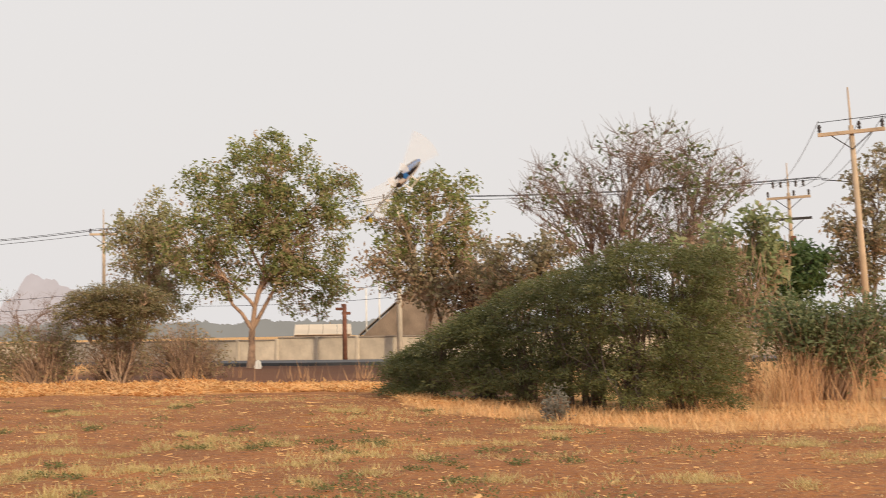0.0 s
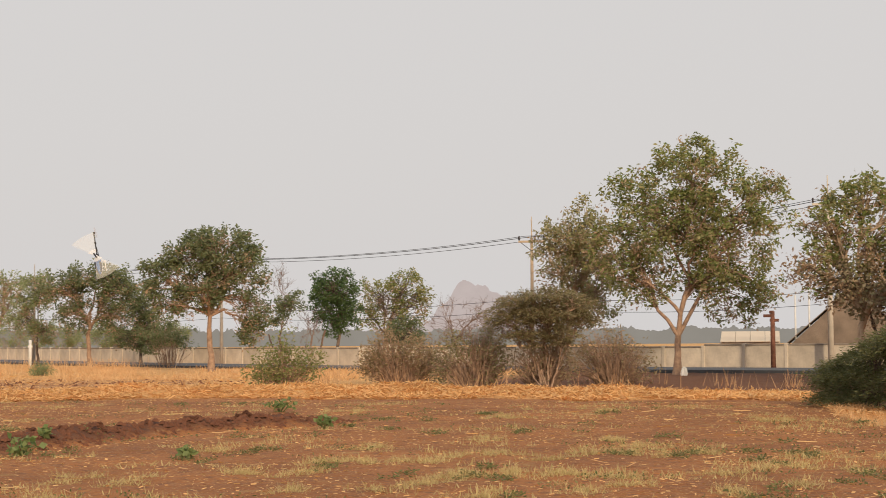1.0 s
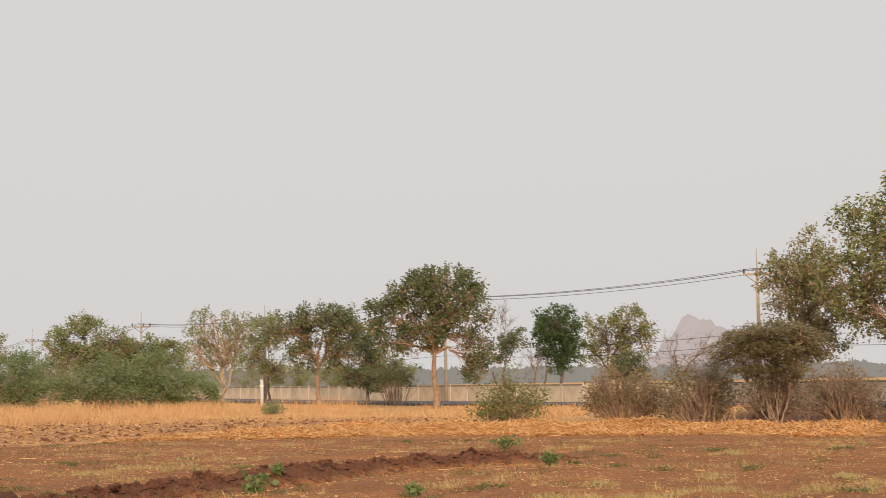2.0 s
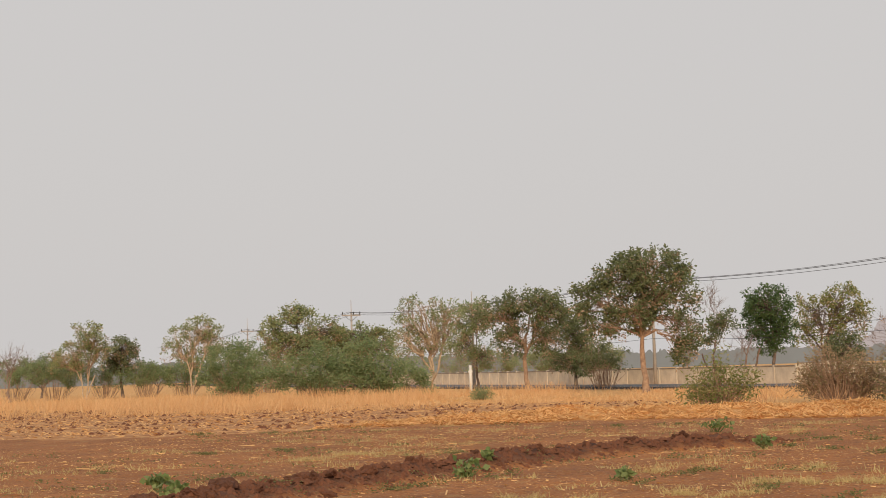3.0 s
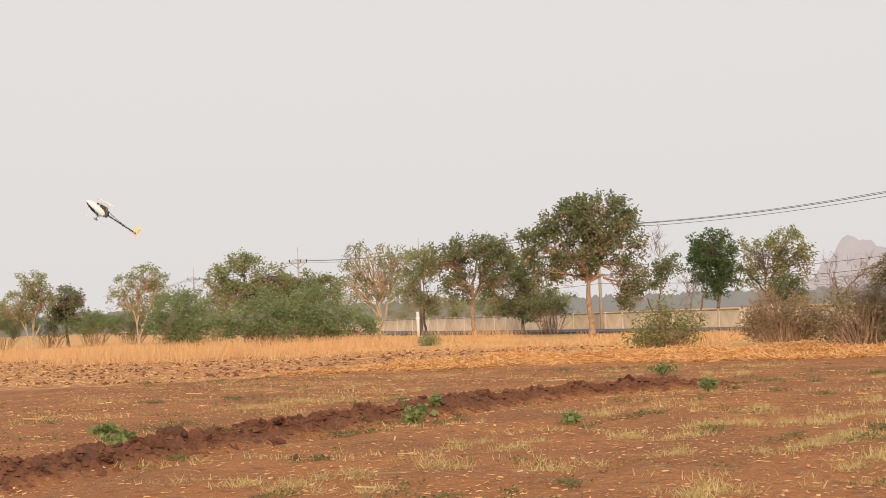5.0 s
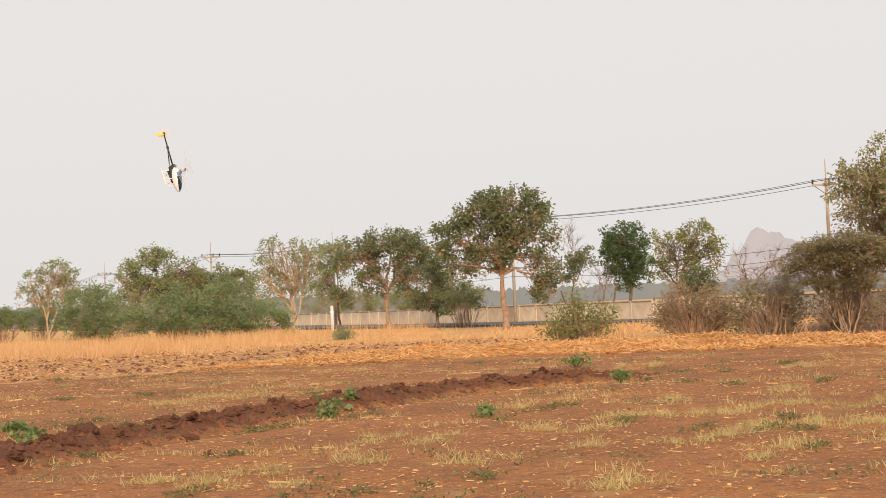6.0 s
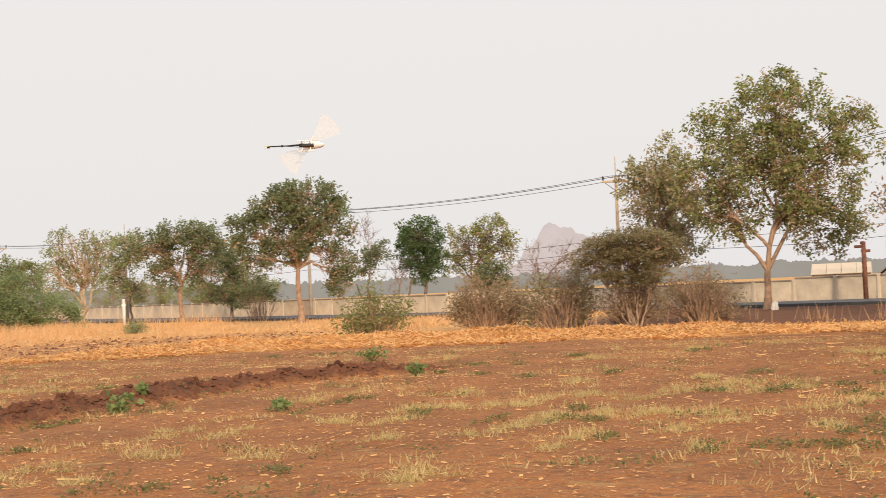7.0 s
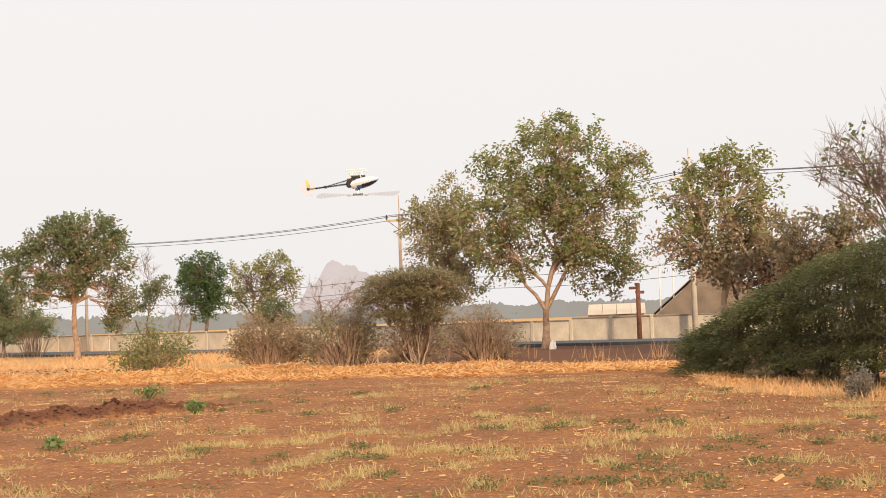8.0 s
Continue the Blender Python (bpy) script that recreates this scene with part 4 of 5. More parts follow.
shrub(-105.3, 106.8, 44.6, [(-0.28, 2.74, 2.0, 1.56), (1.3, 2.36, 1.67, 1.33)], leaf_bush, leaves=4200, twigs=60, label="low green thicket at the far end of the field")
shrub(-102.5, 109.5, 43.1, [(-0.29, 2.27, 2.0, 1.22), (1.58, 1.99, 1.67, 1.0)], leaf_bush, leaves=4200, twigs=60, label="low green thicket at the far end of the field")
shrub(-99.9, 111.9, 41.8, [(-0.29, 2.32, 1.67, 1.44), (1.6, 2.41, 1.89, 1.56)], leaf_bush, leaves=4200, twigs=60, label="low green thicket at the far end of the field")
shrub(-96.8, 114.6, 40.2, [(0.01, 3.26, 2.22, 1.89), (1.92, 3.47, 2.0, 2.0)], leaf_bush, leaves=4200, twigs=60, label="low green thicket at the far end of the field")
shrub(-93.7, 117.1, 38.6, [(-0.26, 3.41, 2.11, 2.11), (1.67, 3.89, 2.0, 2.22)], leaf_bush, leaves=4200, twigs=60, label="low green thicket at the far end of the field")
shrub(-88.4, 121.2, 36.1, [(-0.23, 4.29, 2.22, 2.22), (1.69, 3.67, 2.0, 2.0)], leaf_bush, leaves=4200, twigs=60, label="low green thicket at the far end of the field")
bare_tree(6.5, 51.6, -7.2, [(0.52, 7.28, 1.93, 1.44), (-2.37, 6.3, 1.64, 1.35), (2.49, 6.64, 1.64, 1.25), (-1.14, 5.3, 1.64, 1.19), (1.41, 4.86, 1.73, 1.19)], trunk=0.2, fork=2.2, twigs=2000, leaves=1500, stems=4, label="large half-bare tree with fine twigs and few leaves")
sprawling_bush(leaf_feather, 1500, 105, "wide sprawling bush with fine feathery green foliage")
broad_tree(13.2, 58.0, -12.8, [(-0.6, 4.3, 0.9, 0.7), (0.5, 4.0, 1.0, 0.8), (0.0, 3.2, 1.1, 0.8)], leaf_fresh, bark_grey, trunk=0.12, fork=1.6, leaves=2600, dry=0.0, label="fresh green small tree below the power lines")
tangle = broad_tree(8.4, 43.2, -10.9, [(-0.56, 3.96, 0.98, 0.65), (0.56, 4.57, 0.55, 0.55), (-0.75, 2.68, 0.9, 0.98), (0.68, 3.45, 0.65, 0.65), (0.33, 2.02, 0.98, 0.98)], leaf_olive, bark_grey, trunk=0.14, fork=1.6, leaves=3000, label="leafy tangled tree with hanging brown vines")
vines, vrng = Tubes(), np.random.default_rng(31)
for k in range(230):
    a = np.array([vrng.normal(-0.6, 0.75), vrng.normal(-0.3, 0.5), vrng.uniform(2.6, 4.3)])
    b = a + np.array([vrng.normal(0, 0.25), vrng.normal(0, 0.2), -vrng.uniform(0.7, 2.2)])
    vines.add(bent(a, b, vrng, 0.1, 5, 0), [0.012, 0.011, 0.010, 0.008, 0.005], 3)
part("vine", vines.mesh("vine", bark_tan), tangle, "dry brown hanging vines")
broad_tree(16.3, 57.7, -15.8, [(0.08, 7.14, 1.07, 1.33), (-0.69, 5.45, 0.93, 1.22), (0.31, 4.55, 1.33, 1.33), (-0.95, 3.73, 1.11, 1.0)], leaf_brown, bark_grey, trunk=0.2, fork=2.0, leaves=2600, label="brownish thin-leaved tree by the power pole")
shrub(8.7, 36.0, -13.6, [(-0.51, 1.84, 0.82, 0.6), (0.39, 1.56, 0.96, 0.63), (1.29, 1.81, 0.82, 0.74), (-0.14, 1.17, 0.82, 0.47), (1.01, 1.02, 0.82, 0.47)], leaf_dark, leaves=7500, twigs=500, label="dark tangled undergrowth below the power poles")
shrub(2.2, 29.9, -4.3, [(-0.01, 0.29, 0.22, 0.22), (-0.1, 0.14, 0.18, 0.16)], leaf_grey, leaves=1500, twigs=60, label="small grey-green bush at the field edge")


# ------------------------------------------------------------ vegetation and litter on the field
def zs(xy):
    return np.array([ground_height(a, b) for a, b in xy])


def blades(name, xy, height, width, material, rng, lean=0.35, label="", category="grass", base=None):
    """Standing or sprawling blades, one bent-free quad each, rooted at xy."""
    n = len(xy)
    z = zs(xy) if base is None else base
    a = rng.random(n) * 2 * math.pi
    h = height * (0.45 + 0.75 * rng.random(n))
    tilt = rng.normal(0, lean, (n, 2))
    d = np.stack([tilt[:, 0], tilt[:, 1], np.ones(n)], 1)
    d /= np.linalg.norm(d, axis=1, keepdims=True)
    s = np.stack([np.cos(a), np.sin(a), np.zeros(n)], 1) * (width * (0.5 + rng.random(n)))[:, None]
    p = np.column_stack([xy, z - 0.02])
    q = np.stack([p - s * 0.5, p + s * 0.5, p + d * h[:, None] + s * 0.12, p + d * h[:, None] - s * 0.12], 1)
    return tagged(new(name, quads(name, q, material)), label, category, kind="stuff")


def litter(name, xy, length, width, material, rng, lift, label, rise=0.12):
    """Loose straws lying about."""
    n = len(xy)
    p = np.column_stack([xy, zs(xy) + lift * rng.random(n) + 0.012])
    a = rng.random(n) * 2 * math.pi
    d = np.stack([np.cos(a), np.sin(a), rng.normal(0, rise, n)], 1) * (length * (0.4 + rng.random(n)))[:, None]
    s = np.stack([-np.sin(a), np.cos(a), rng.normal(0, 0.5, n)], 1) * (width * (0.5 + rng.random(n)))[:, None]
    q = np.stack([p - d / 2 - s / 2, p + d / 2 - s / 2, p + d / 2 + s / 2, p - d / 2 + s / 2], 1)
    return tagged(new(name, quads(name, q, material)), label, "litter", kind="stuff")


def scatter(n, x0, x1, y0, y1, rng, test=None):
    out = []
    while len(out) < n:
        x, y = rng.uniform(x0, x1), rng.uniform(y0, y1)
        if test is None or test(x, y, rng):
            out.append((x, y))
    return np.array(out)


def past_edge(x, y):
    return y - edge_y(x) + 0.6 * noise.noise((x * 0.25, y * 0.25, 4.0)) + 0.45 * noise.noise((x * 1.1, y * 1.1, 8.0))


FRNG = np.random.default_rng(77)
# straw heaped along the field edge
xy = scatter(42000, -30, 1.5, 36, 60, FRNG, lambda x, y, r: 0.0 < past_edge(x, y) < (12 if x < -17 else 6.0) and r.random() < 0.3 + 0.7 * (noise.noise((x * 0.5, y * 0.5, 2)) > -0.1))
litter("straw_heap", xy, 0.32, 0.022, straw_blade, FRNG, 0.09, "loose golden straw heaped along the field edge", 0.3)
xy = scatter(9000, -29, 0.5, 41, 56, FRNG, lambda x, y, r: 0.5 < past_edge(x, y) < (11 if x < -17 else 5))
blades("straw_stubble", xy, 0.16, 0.025, straw_blade, FRNG, 0.9, "tangled dry straw stubble standing on the bank")
# stubble on the tilled ground
xy = scatter(26000, -95, -24, 34, 75, FRNG, lambda x, y, r: past_edge(x, y) > 0 and noise.noise((x * 0.35, y * 0.7, 6)) > -0.25)
litter("tilled_stubble", xy, 0.17, 0.024, straw_blade, FRNG, 0.05, "broken stubble scattered on tilled soil", 0.25)
# tall dry grass at the far end of the field
def far_grass(x, y, r):
    d = math.hypot(x, y)
    near = 70 + 5 * noise.noise((x * 0.1, y * 0.1, 3)) + max(0, -x - 40) * 0.42
    return near < d < near + 34 and r.random() < 0.06 + 1.5 * max(0, noise.noise((x * 0.2, y * 0.2, 5)) + 0.1)
xy = scatter(26000, -110, -46, 52, 105, FRNG, far_grass)
blades("tall_dry_grass", xy, 0.78, 0.028, grass_blade, FRNG, 0.45, "tall golden dry grass standing at the end of the field")
xy = scatter(15000, -54, -18, 50, 96, FRNG, far_grass)
blades("short_dry_grass", xy, 0.26, 0.045, grass_blade, FRNG, 0.6, "tall golden dry grass standing along the road side")
# dry grass in front of the wide bush, and reeds to its side
xy = scatter(7000, -1.6, 12, 24.5, 40, FRNG, lambda x, y, r: -0.2 < past_edge(x, y) < 6.5 and r.random() < 0.25 + 1.0 * max(0, 0.2 + noise.noise((x * 0.6, y * 0.6, 1))))
blades("dry_grass_verge", xy, 0.24, 0.022, grass_blade, FRNG, 0.7, "short golden dry grass along the field edge")
xy = scatter(2600, 4.2, 13.5, 31.0, 42, FRNG, lambda x, y, r: past_edge(x, y) > 1.5 and x > 4.0 + (y - 28) * 0.14 and r.random() < 0.03 + 1.6 * max(0, -0.2 + noise.noise((x * 0.8, y * 0.6, 12))))
blades("dry_reeds", xy, 1.15, 0.02, reed_blade, FRNG, 0.3, "tall reddish dry reeds beside the bush")
xy = scatter(260, -22, -1, 50, 62, FRNG, lambda x, y, r: past_edge(x, y) > 6 and noise.noise((x * 0.5, y * 0.5, 22)) > 0.28)
blades("rough_grass", xy, 0.7, 0.03, reed_blade, FRNG, 0.25, "rough dry grass on the dark bank by the road")
# chaff and dry stalks on the bare soil
xy = scatter(30000, -32, 12, 10, 44, FRNG, lambda x, y, r: past_edge(x, y) < 0.3 and abs(x - furrow_x(y)) > 0.5 and r.random() < 0.35 + 0.65 * (noise.noise((x * 0.3, y * 0.3, 15)) > 0) )
litter("soil_chaff", xy, 0.06, 0.012, straw_blade, FRNG, 0.01, "pale chips of straw strewn over bare soil")
xy = scatter(260, -28, 10, 10, 40, FRNG, lambda x, y, r: past_edge(x, y) < 0.3)
litter("dry_stalks", xy, 0.4, 0.02, straw_blade, FRNG, 0.015, "dry broken stalks lying on bare soil", 0.05)

# patches by stretch of the field: across, along, half-width
WEEDS_WEST = [(-32.0, 36.7, 0.54), (-29.3, 38.7, 0.45), (-29.9, 37.4, 0.27), (-24.0, 27.7, 0.41), (-22.4, 28.7, 0.34), (-18.0, 21.7, 0.31), (-17.8, 20.5, 0.15), (-21.8, 22.0, 0.11), (-13.2, 20.2, 0.13), (-11.4, 16.3, 0.18), (-13.3, 19.7, 0.13), (-13.0, 22.2, 0.1), (-14.6, 18.5, 0.05), (-17.4, 28.1, 0.18), (-13.8, 16.5, 0.12), (-8.2, 12.9, 0.06), (-9.6, 12.8, 0.18), (-7.7, 13.2, 0.08), (-19.4, 40.6, 0.13), (-10.5, 22.0, 0.11), (-10.0, 22.6, 0.23), (-10.0, 24.0, 0.24)]
WEEDS_MID = [(-7.7, 21.0, 0.25), (-10.9, 33.6, 0.2), (-9.6, 29.9, 0.17), (-10.0, 33.8, 0.2), (-8.3, 28.8, 0.22), (-9.2, 36.1, 0.48), (-6.8, 29.1, 0.22), (-10.9, 30.6, 0.18), (-17.8, 41.0, 0.33), (-9.9, 21.4, 0.04), (-7.1, 14.4, 0.27), (-6.3, 19.8, 0.15), (-5.5, 21.4, 0.16), (-5.3, 19.9, 0.15), (-4.8, 19.4, 0.15), (-4.1, 17.4, 0.1)]
WEEDS_EAST = [(-3.8, 28.4, 0.27), (-3.0, 23.5, 0.18), (-4.0, 23.9, 0.22), (-2.8, 24.4, 0.23), (-2.0, 24.8, 0.28), (-1.2, 24.7, 0.28), (-1.8, 23.2, 0.13), (-1.4, 22.5, 0.08), (-1.6, 27.6, 0.08), (-0.3, 33.6, 0.19), (0.8, 22.7, 0.17), (0.9, 20.6, 0.11), (1.7, 20.8, 0.1), (1.8, 24.5, 0.14), (0.1, 18.5, 0.07), (0.3, 18.2, 0.07), (-1.4, 16.6, 0.15), (-1.0, 16.2, 0.15), (-0.6, 16.4, 0.21), (-0.3, 15.8, 0.12), (-2.1, 16.5, 0.18), (-2.8, 16.0, 0.18), (0.1, 20.4, 0.08), (-0.4, 20.0, 0.06), (-6.5, 36.8, 0.42), (-1.4, 17.6, 0.1), (-1.0, 17.2, 0.08), (-1.0, 24.1, 0.11), (-0.2, 21.4, 0.16), (0.8, 15.8, 0.12), (-1.2, 19.0, 0.07), (-1.7, 16.4, 0.05)]
TUFTS_WEST = [(-10.0, 14.6, 0.33), (-10.0, 13.7, 0.38), (-10.7, 13.7, 0.13), (-9.2, 15.9, 0.2), (-10.6, 18.6, 0.24), (-8.9, 13.7, 0.09), (-9.5, 18.2, 0.23), (-7.8, 16.0, 0.26), (-10.8, 23.9, 0.19), (-8.6, 19.8, 0.24), (-8.2, 21.8, 0.26), (-7.7, 19.9, 0.2), (-7.7, 21.8, 0.26), (-7.0, 21.8, 0.3), (-6.6, 22.4, 0.26), (-6.3, 23.5, 0.27), (-5.9, 23.9, 0.27)]
TUFTS_MID = [(-5.6, 20.1, 0.23), (-5.3, 20.0, 0.19), (-5.8, 18.2, 0.21), (-5.6, 19.0, 0.18), (-7.0, 17.4, 0.14), (-5.5, 14.1, 0.22), (-5.2, 13.8, 0.16), (-8.4, 25.2, 0.2), (-4.5, 17.7, 0.2), (-4.5, 16.4, 0.09), (-4.9, 20.2, 0.23), (-19.9, 27.7, 0.38), (-18.1, 27.9, 0.49), (-19.7, 26.0, 0.3), (-7.0, 27.3, 0.31), (-13.1, 37.0, 0.44), (-8.5, 35.0, 0.4)]
TUFTS_EAST = [(1.6, 27.4, 0.25), (2.0, 27.2, 0.25), (-4.7, 27.2, 0.31), (-3.6, 25.6, 0.38), (-3.2, 24.4, 0.36), (-2.8, 24.6, 0.32), (-4.0, 24.6, 0.28), (-4.7, 24.5, 0.28), (-1.1, 22.5, 0.25), (-1.6, 21.7, 0.2), (-2.0, 20.9, 0.23), (-2.0, 34.4, 0.51), (-2.6, 35.4, 0.33), (-1.0, 24.3, 0.27), (-0.3, 21.9, 0.16), (0.2, 24.3, 0.27), (1.0, 23.8, 0.26)]
TUFTS_NEAR = [(-1.0, 19.3, 0.18), (-1.7, 18.6, 0.14), (-2.9, 19.0, 0.18), (-3.4, 18.3, 0.17), (-3.7, 20.5, 0.23), (-3.3, 20.4, 0.23), (-2.8, 16.5, 0.19), (0.6, 18.3, 0.14), (1.2, 16.1, 0.24), (-6.8, 38.8, 0.73), (-4.2, 20.5, 0.27), (-5.0, 23.4, 0.31)]
TUFTS_VERGE = [(3.1, 18.2, 0.27), (2.9, 17.9, 0.17), (4.9, 22.9, 0.26), (5.5, 22.9, 0.26), (7.2, 25.7, 0.3), (1.8, 25.6, 0.24), (5.2, 20.5, 0.24), (5.8, 20.8, 0.16), (3.6, 26.5, 0.2), (4.0, 17.1, 0.13)]


def weed_patch(x, y, w, rng):
    n = int(22 + 120 * w)
    k = 5
    cx, cy = rng.normal(0, w * 0.5, k), rng.normal(0, 0.18 + 0.3 * w, k)
    pick = rng.integers(0, k, n)
    xy = np.column_stack([x + cx[pick] + rng.normal(0, 0.08, n), y + cy[pick] + rng.normal(0, 0.08, n)])
    pts = np.column_stack([xy, zs(xy) + 0.015 + 0.035 * rng.random(n)])
    me = leaf_cloud("weed_patch", pts, 3, 0.05, 0.055, 0.02, weed_dull, rng, -0.25, 0.6)
    return tagged(new("weed_patch", me), "low patch of green weeds on bare soil", "weed", "weeds in the field", "stuff")


def grass_tuft(x, y, w, rng):
    n = int(150 + 900 * w)
    k = 9
    cx, cy = rng.normal(0, w * 0.75, k), rng.normal(0, 0.15 + 0.7 * w, k)
    pick = rng.integers(0, k, n)
    xy = np.column_stack([x + cx[pick] + rng.normal(0, 0.08, n), y + cy[pick] + rng.normal(0, 0.07, n)])
    o = blades("grass_tuft", xy, 0.14, 0.011, pale_grass, rng, 1.2, base=zs(xy))
    return tagged(o, "pale yellow dry grass tuft on bare soil", "grass", "dry grass tufts")


for a, b, w in WEEDS_WEST + WEEDS_MID + WEEDS_EAST:
    weed_patch(a, b, w, FRNG)
for a, b, w in TUFTS_WEST + TUFTS_MID + TUFTS_EAST + TUFTS_NEAR + TUFTS_VERGE:
    grass_tuft(a, b, w, FRNG)
# thin sprinkling of the same grass and weeds between the tufts
xy = scatter(18000, -30, 11, 11, 43, FRNG, lambda x, y, r: past_edge(x, y) < 0 and noise.noise((x * 0.33, y * 0.75, 31)) > 0.22 and abs(x - furrow_x(y)) > 0.6 and noise.noise((x * 2.2, y * 2.2, 33)) > 0)
blades("thin_field_grass", xy, 0.12, 0.016, pale_grass, FRNG, 0.9, "thin pale dry grass growing in streaks on the soil")
xy = scatter(4600, -32, 11, 11, 43, FRNG, lambda x, y, r: past_edge(x, y) < 0 and noise.noise((x * 0.4, y * 0.9, 41)) > 0.25 and noise.noise((x * 1.9, y * 1.9, 43)) > 0.1)
pts = np.column_stack([xy, zs(xy) + 0.03])
tagged(new("thin_field_weeds", leaf_cloud("thin_field_weeds", pts, 2, 0.05, 0.05, 0.025, weed_dull, FRNG, -0.3)), "thin low green weeds in streaks on the soil", "weed", kind="stuff")


def seedling(x, y, size, label):
    """A young broad-leaved plant: stems and large leaves."""
    rng = rngnew()
    e = tagged(new("leafy_plant"), label, "plant", "young plants in the field")
    e.location = (x, y, ground_height(x, y) - 0.01)
    n = int(16 * size) + 6
    d = rng.normal(0, 1, (n, 3)) * np.array([0.22, 0.2, 0.06]) * size
    d[:, 2] = 0.1 + np.abs(rng.normal(0, 0.11, n)) * size
    t = Tubes()
    for p in d:
        t.add(bent((p[0] * 0.3, p[1] * 0.3, 0), p, rng, 0.1, 3, 0.1), [0.012, 0.009, 0.005], 4)
    part("stem", t.mesh("stem", weed_green), e)
    part("foliage", leaf_cloud("foliage", d, 4, 0.06 * size, 0.12, 0.10, weed_green, rng, -0.15), e)


for a, b, s in ((-17.67, 19.16, 0.6), (-16.06, 17.75, 0.55), (-13.68, 22.5, 0.75), (-14.45, 24.54, 0.35), (-11.16, 30.13, 0.6), (-14.89, 36.73, 0.8), (-10.46, 22.04, 0.3)):
    seedling(a, b, s, "young broad-leaved green plant growing on the soil")


def clod_mesh(seed, rough=0.6):
    bm = bmesh.new()
    bmesh.ops.create_icosphere(bm, subdivisions=3, radius=1.0)
    for v in bm.verts:
        k = 1 + rough * noise.noise(v.co * 1.3 + Vector((seed * 7.1, 0, 0))) + rough * 0.6 * noise.noise(v.co * 3.0 + Vector((0, seed * 3.3, 0))) + rough * 0.5 * noise.noise(v.co * 6.5 + Vector((0, 0, seed * 2.3)))
        v.co *= k
        v.co.z *= 0.75
    return done("soil_clod", bm, clod_soil)


CLODS = [clod_mesh(k) for k in range(7)]
crng = np.random.default_rng(9)
for k in range(150):
    y = 10 + 22.5 * crng.random() ** 1.25
    x = furrow_x(y) + crng.normal(0, 0.26)
    s = (0.03 + 0.075 * crng.random() ** 2.2) * (1.1 if y < 22 else 0.9)
    o = new("soil_clod", CLODS[k % 7])
    o.matrix_basis = pose(x, y, ground_height(x, y) + s * 0.25, crng.random() * 40, crng.random() * 40, crng.random() * 360) @ Matrix.Diagonal((s * 1.25, s, s, 1))
    tagged(o, "lump of turned red-brown soil on the furrow ridge", "clod", "soil clods along the furrow")
for a, b, s in ((-14.95, 15.9, 0.18), (-15.0, 15.1, 0.11), (-14.75, 17.4, 0.18), (-14.4, 16.6, 0.12), (-13.5, 18.3, 0.09), (-15.2, 21.9, 0.14), (-14.6, 20.9, 0.12), (-15.0, 25.7, 0.13), (-11.96, 16.61, 0.06), (-14.8, 19.4, 0.11)):
    o = new("soil_clod", CLODS[int(s * 100) % 7])
    o.matrix_basis = pose(a, b, ground_height(a, b) + s * 0.35, 20, 10, a * 50) @ Matrix.Diagonal((s * 1.2, s, s, 1))
    tagged(o, "large lump of turned red-brown soil", "clod", "soil clods along the furrow")
# crumbs of tilled soil
xy = scatter(2600, -75, -25, 36, 66, crng, lambda x, y, r: past_edge(x, y) > 1)
cv, cf = [], []
for (x, y) in xy:
    s = 0.03 + 0.08 * crng.random() ** 2
    z = ground_height(x, y)
    b = len(cv)
    for dx, dy, dz in ((-1, -1, -0.3), (1, -0.8, -0.3), (0.9, 1, -0.3), (-0.9, 0.8, -0.3), (-0.3, 0.2, 0.8), (0.4, -0.2, 0.7)):
        cv.append((x + s * dx * 1.3 * crng.uniform(0.7, 1.2), y + s * dy, z + s * dz))
    cf += [(b, b + 1, b + 5, b + 4), (b + 1, b + 2, b + 5), (b + 2, b + 3, b + 4, b + 5), (b + 3, b, b + 4)]
xr = []
while len(xr) < 4500:
    y = 9 + 24 * crng.random() ** 1.1
    xr.append((furrow_x(y) + crng.normal(0, 0.3), y))
for (x, y) in xr:
    s = 0.018 + 0.05 * crng.random() ** 2
    z = ground_height(x, y)
    b = len(cv)
    for dx, dy, dz in ((-1, -1, -0.3), (1, -0.8, -0.3), (0.9, 1, -0.3), (-0.9, 0.8, -0.3), (-0.3, 0.2, 0.9), (0.4, -0.2, 0.8)):
        cv.append((x + s * dx * 1.3 * crng.uniform(0.6, 1.2), y + s * dy * crng.uniform(0.6, 1.2), z + s * dz))
    cf += [(b, b + 1, b + 5, b + 4), (b + 1, b + 2, b + 5), (b + 2, b + 3, b + 4, b + 5), (b + 3, b, b + 4)]
tagged(new("tilled_crumbs", mesh("tilled_crumbs", cv, cf, clod_soil)), "dark crumbs of tilled soil", "soil", kind="stuff")



def crumpled(name, x, y, sx, sz, label, category):
    """A small crumpled white bag or sheet lying on the ground."""
    bm = bmesh.new()
    bmesh.ops.create_icosphere(bm, subdivisions=3, radius=1.0)
    for v in bm.verts:
        v.co *= 1 + 0.45 * noise.noise(v.co * 2.1 + Vector((x, y, 0)))
        v.co = Vector((v.co.x * sx, v.co.y * sx * 0.6, max(v.co.z, -0.4) * sz))
    o = new(name, done(name, bm, white_paint))
    o.location = (x, y, ground_height(x, y) + sz * 0.35)
    tagged(o, label, category)


crumpled("white_bag", -9.1, 74.5, 0.16, 0.32, "crumpled white bag leaning at a tree foot", "bag")
crumpled("white_sheet", 10.5, 35.2, 0.38, 0.1, "crumpled white plastic sheet on dry grass", "plastic sheet")

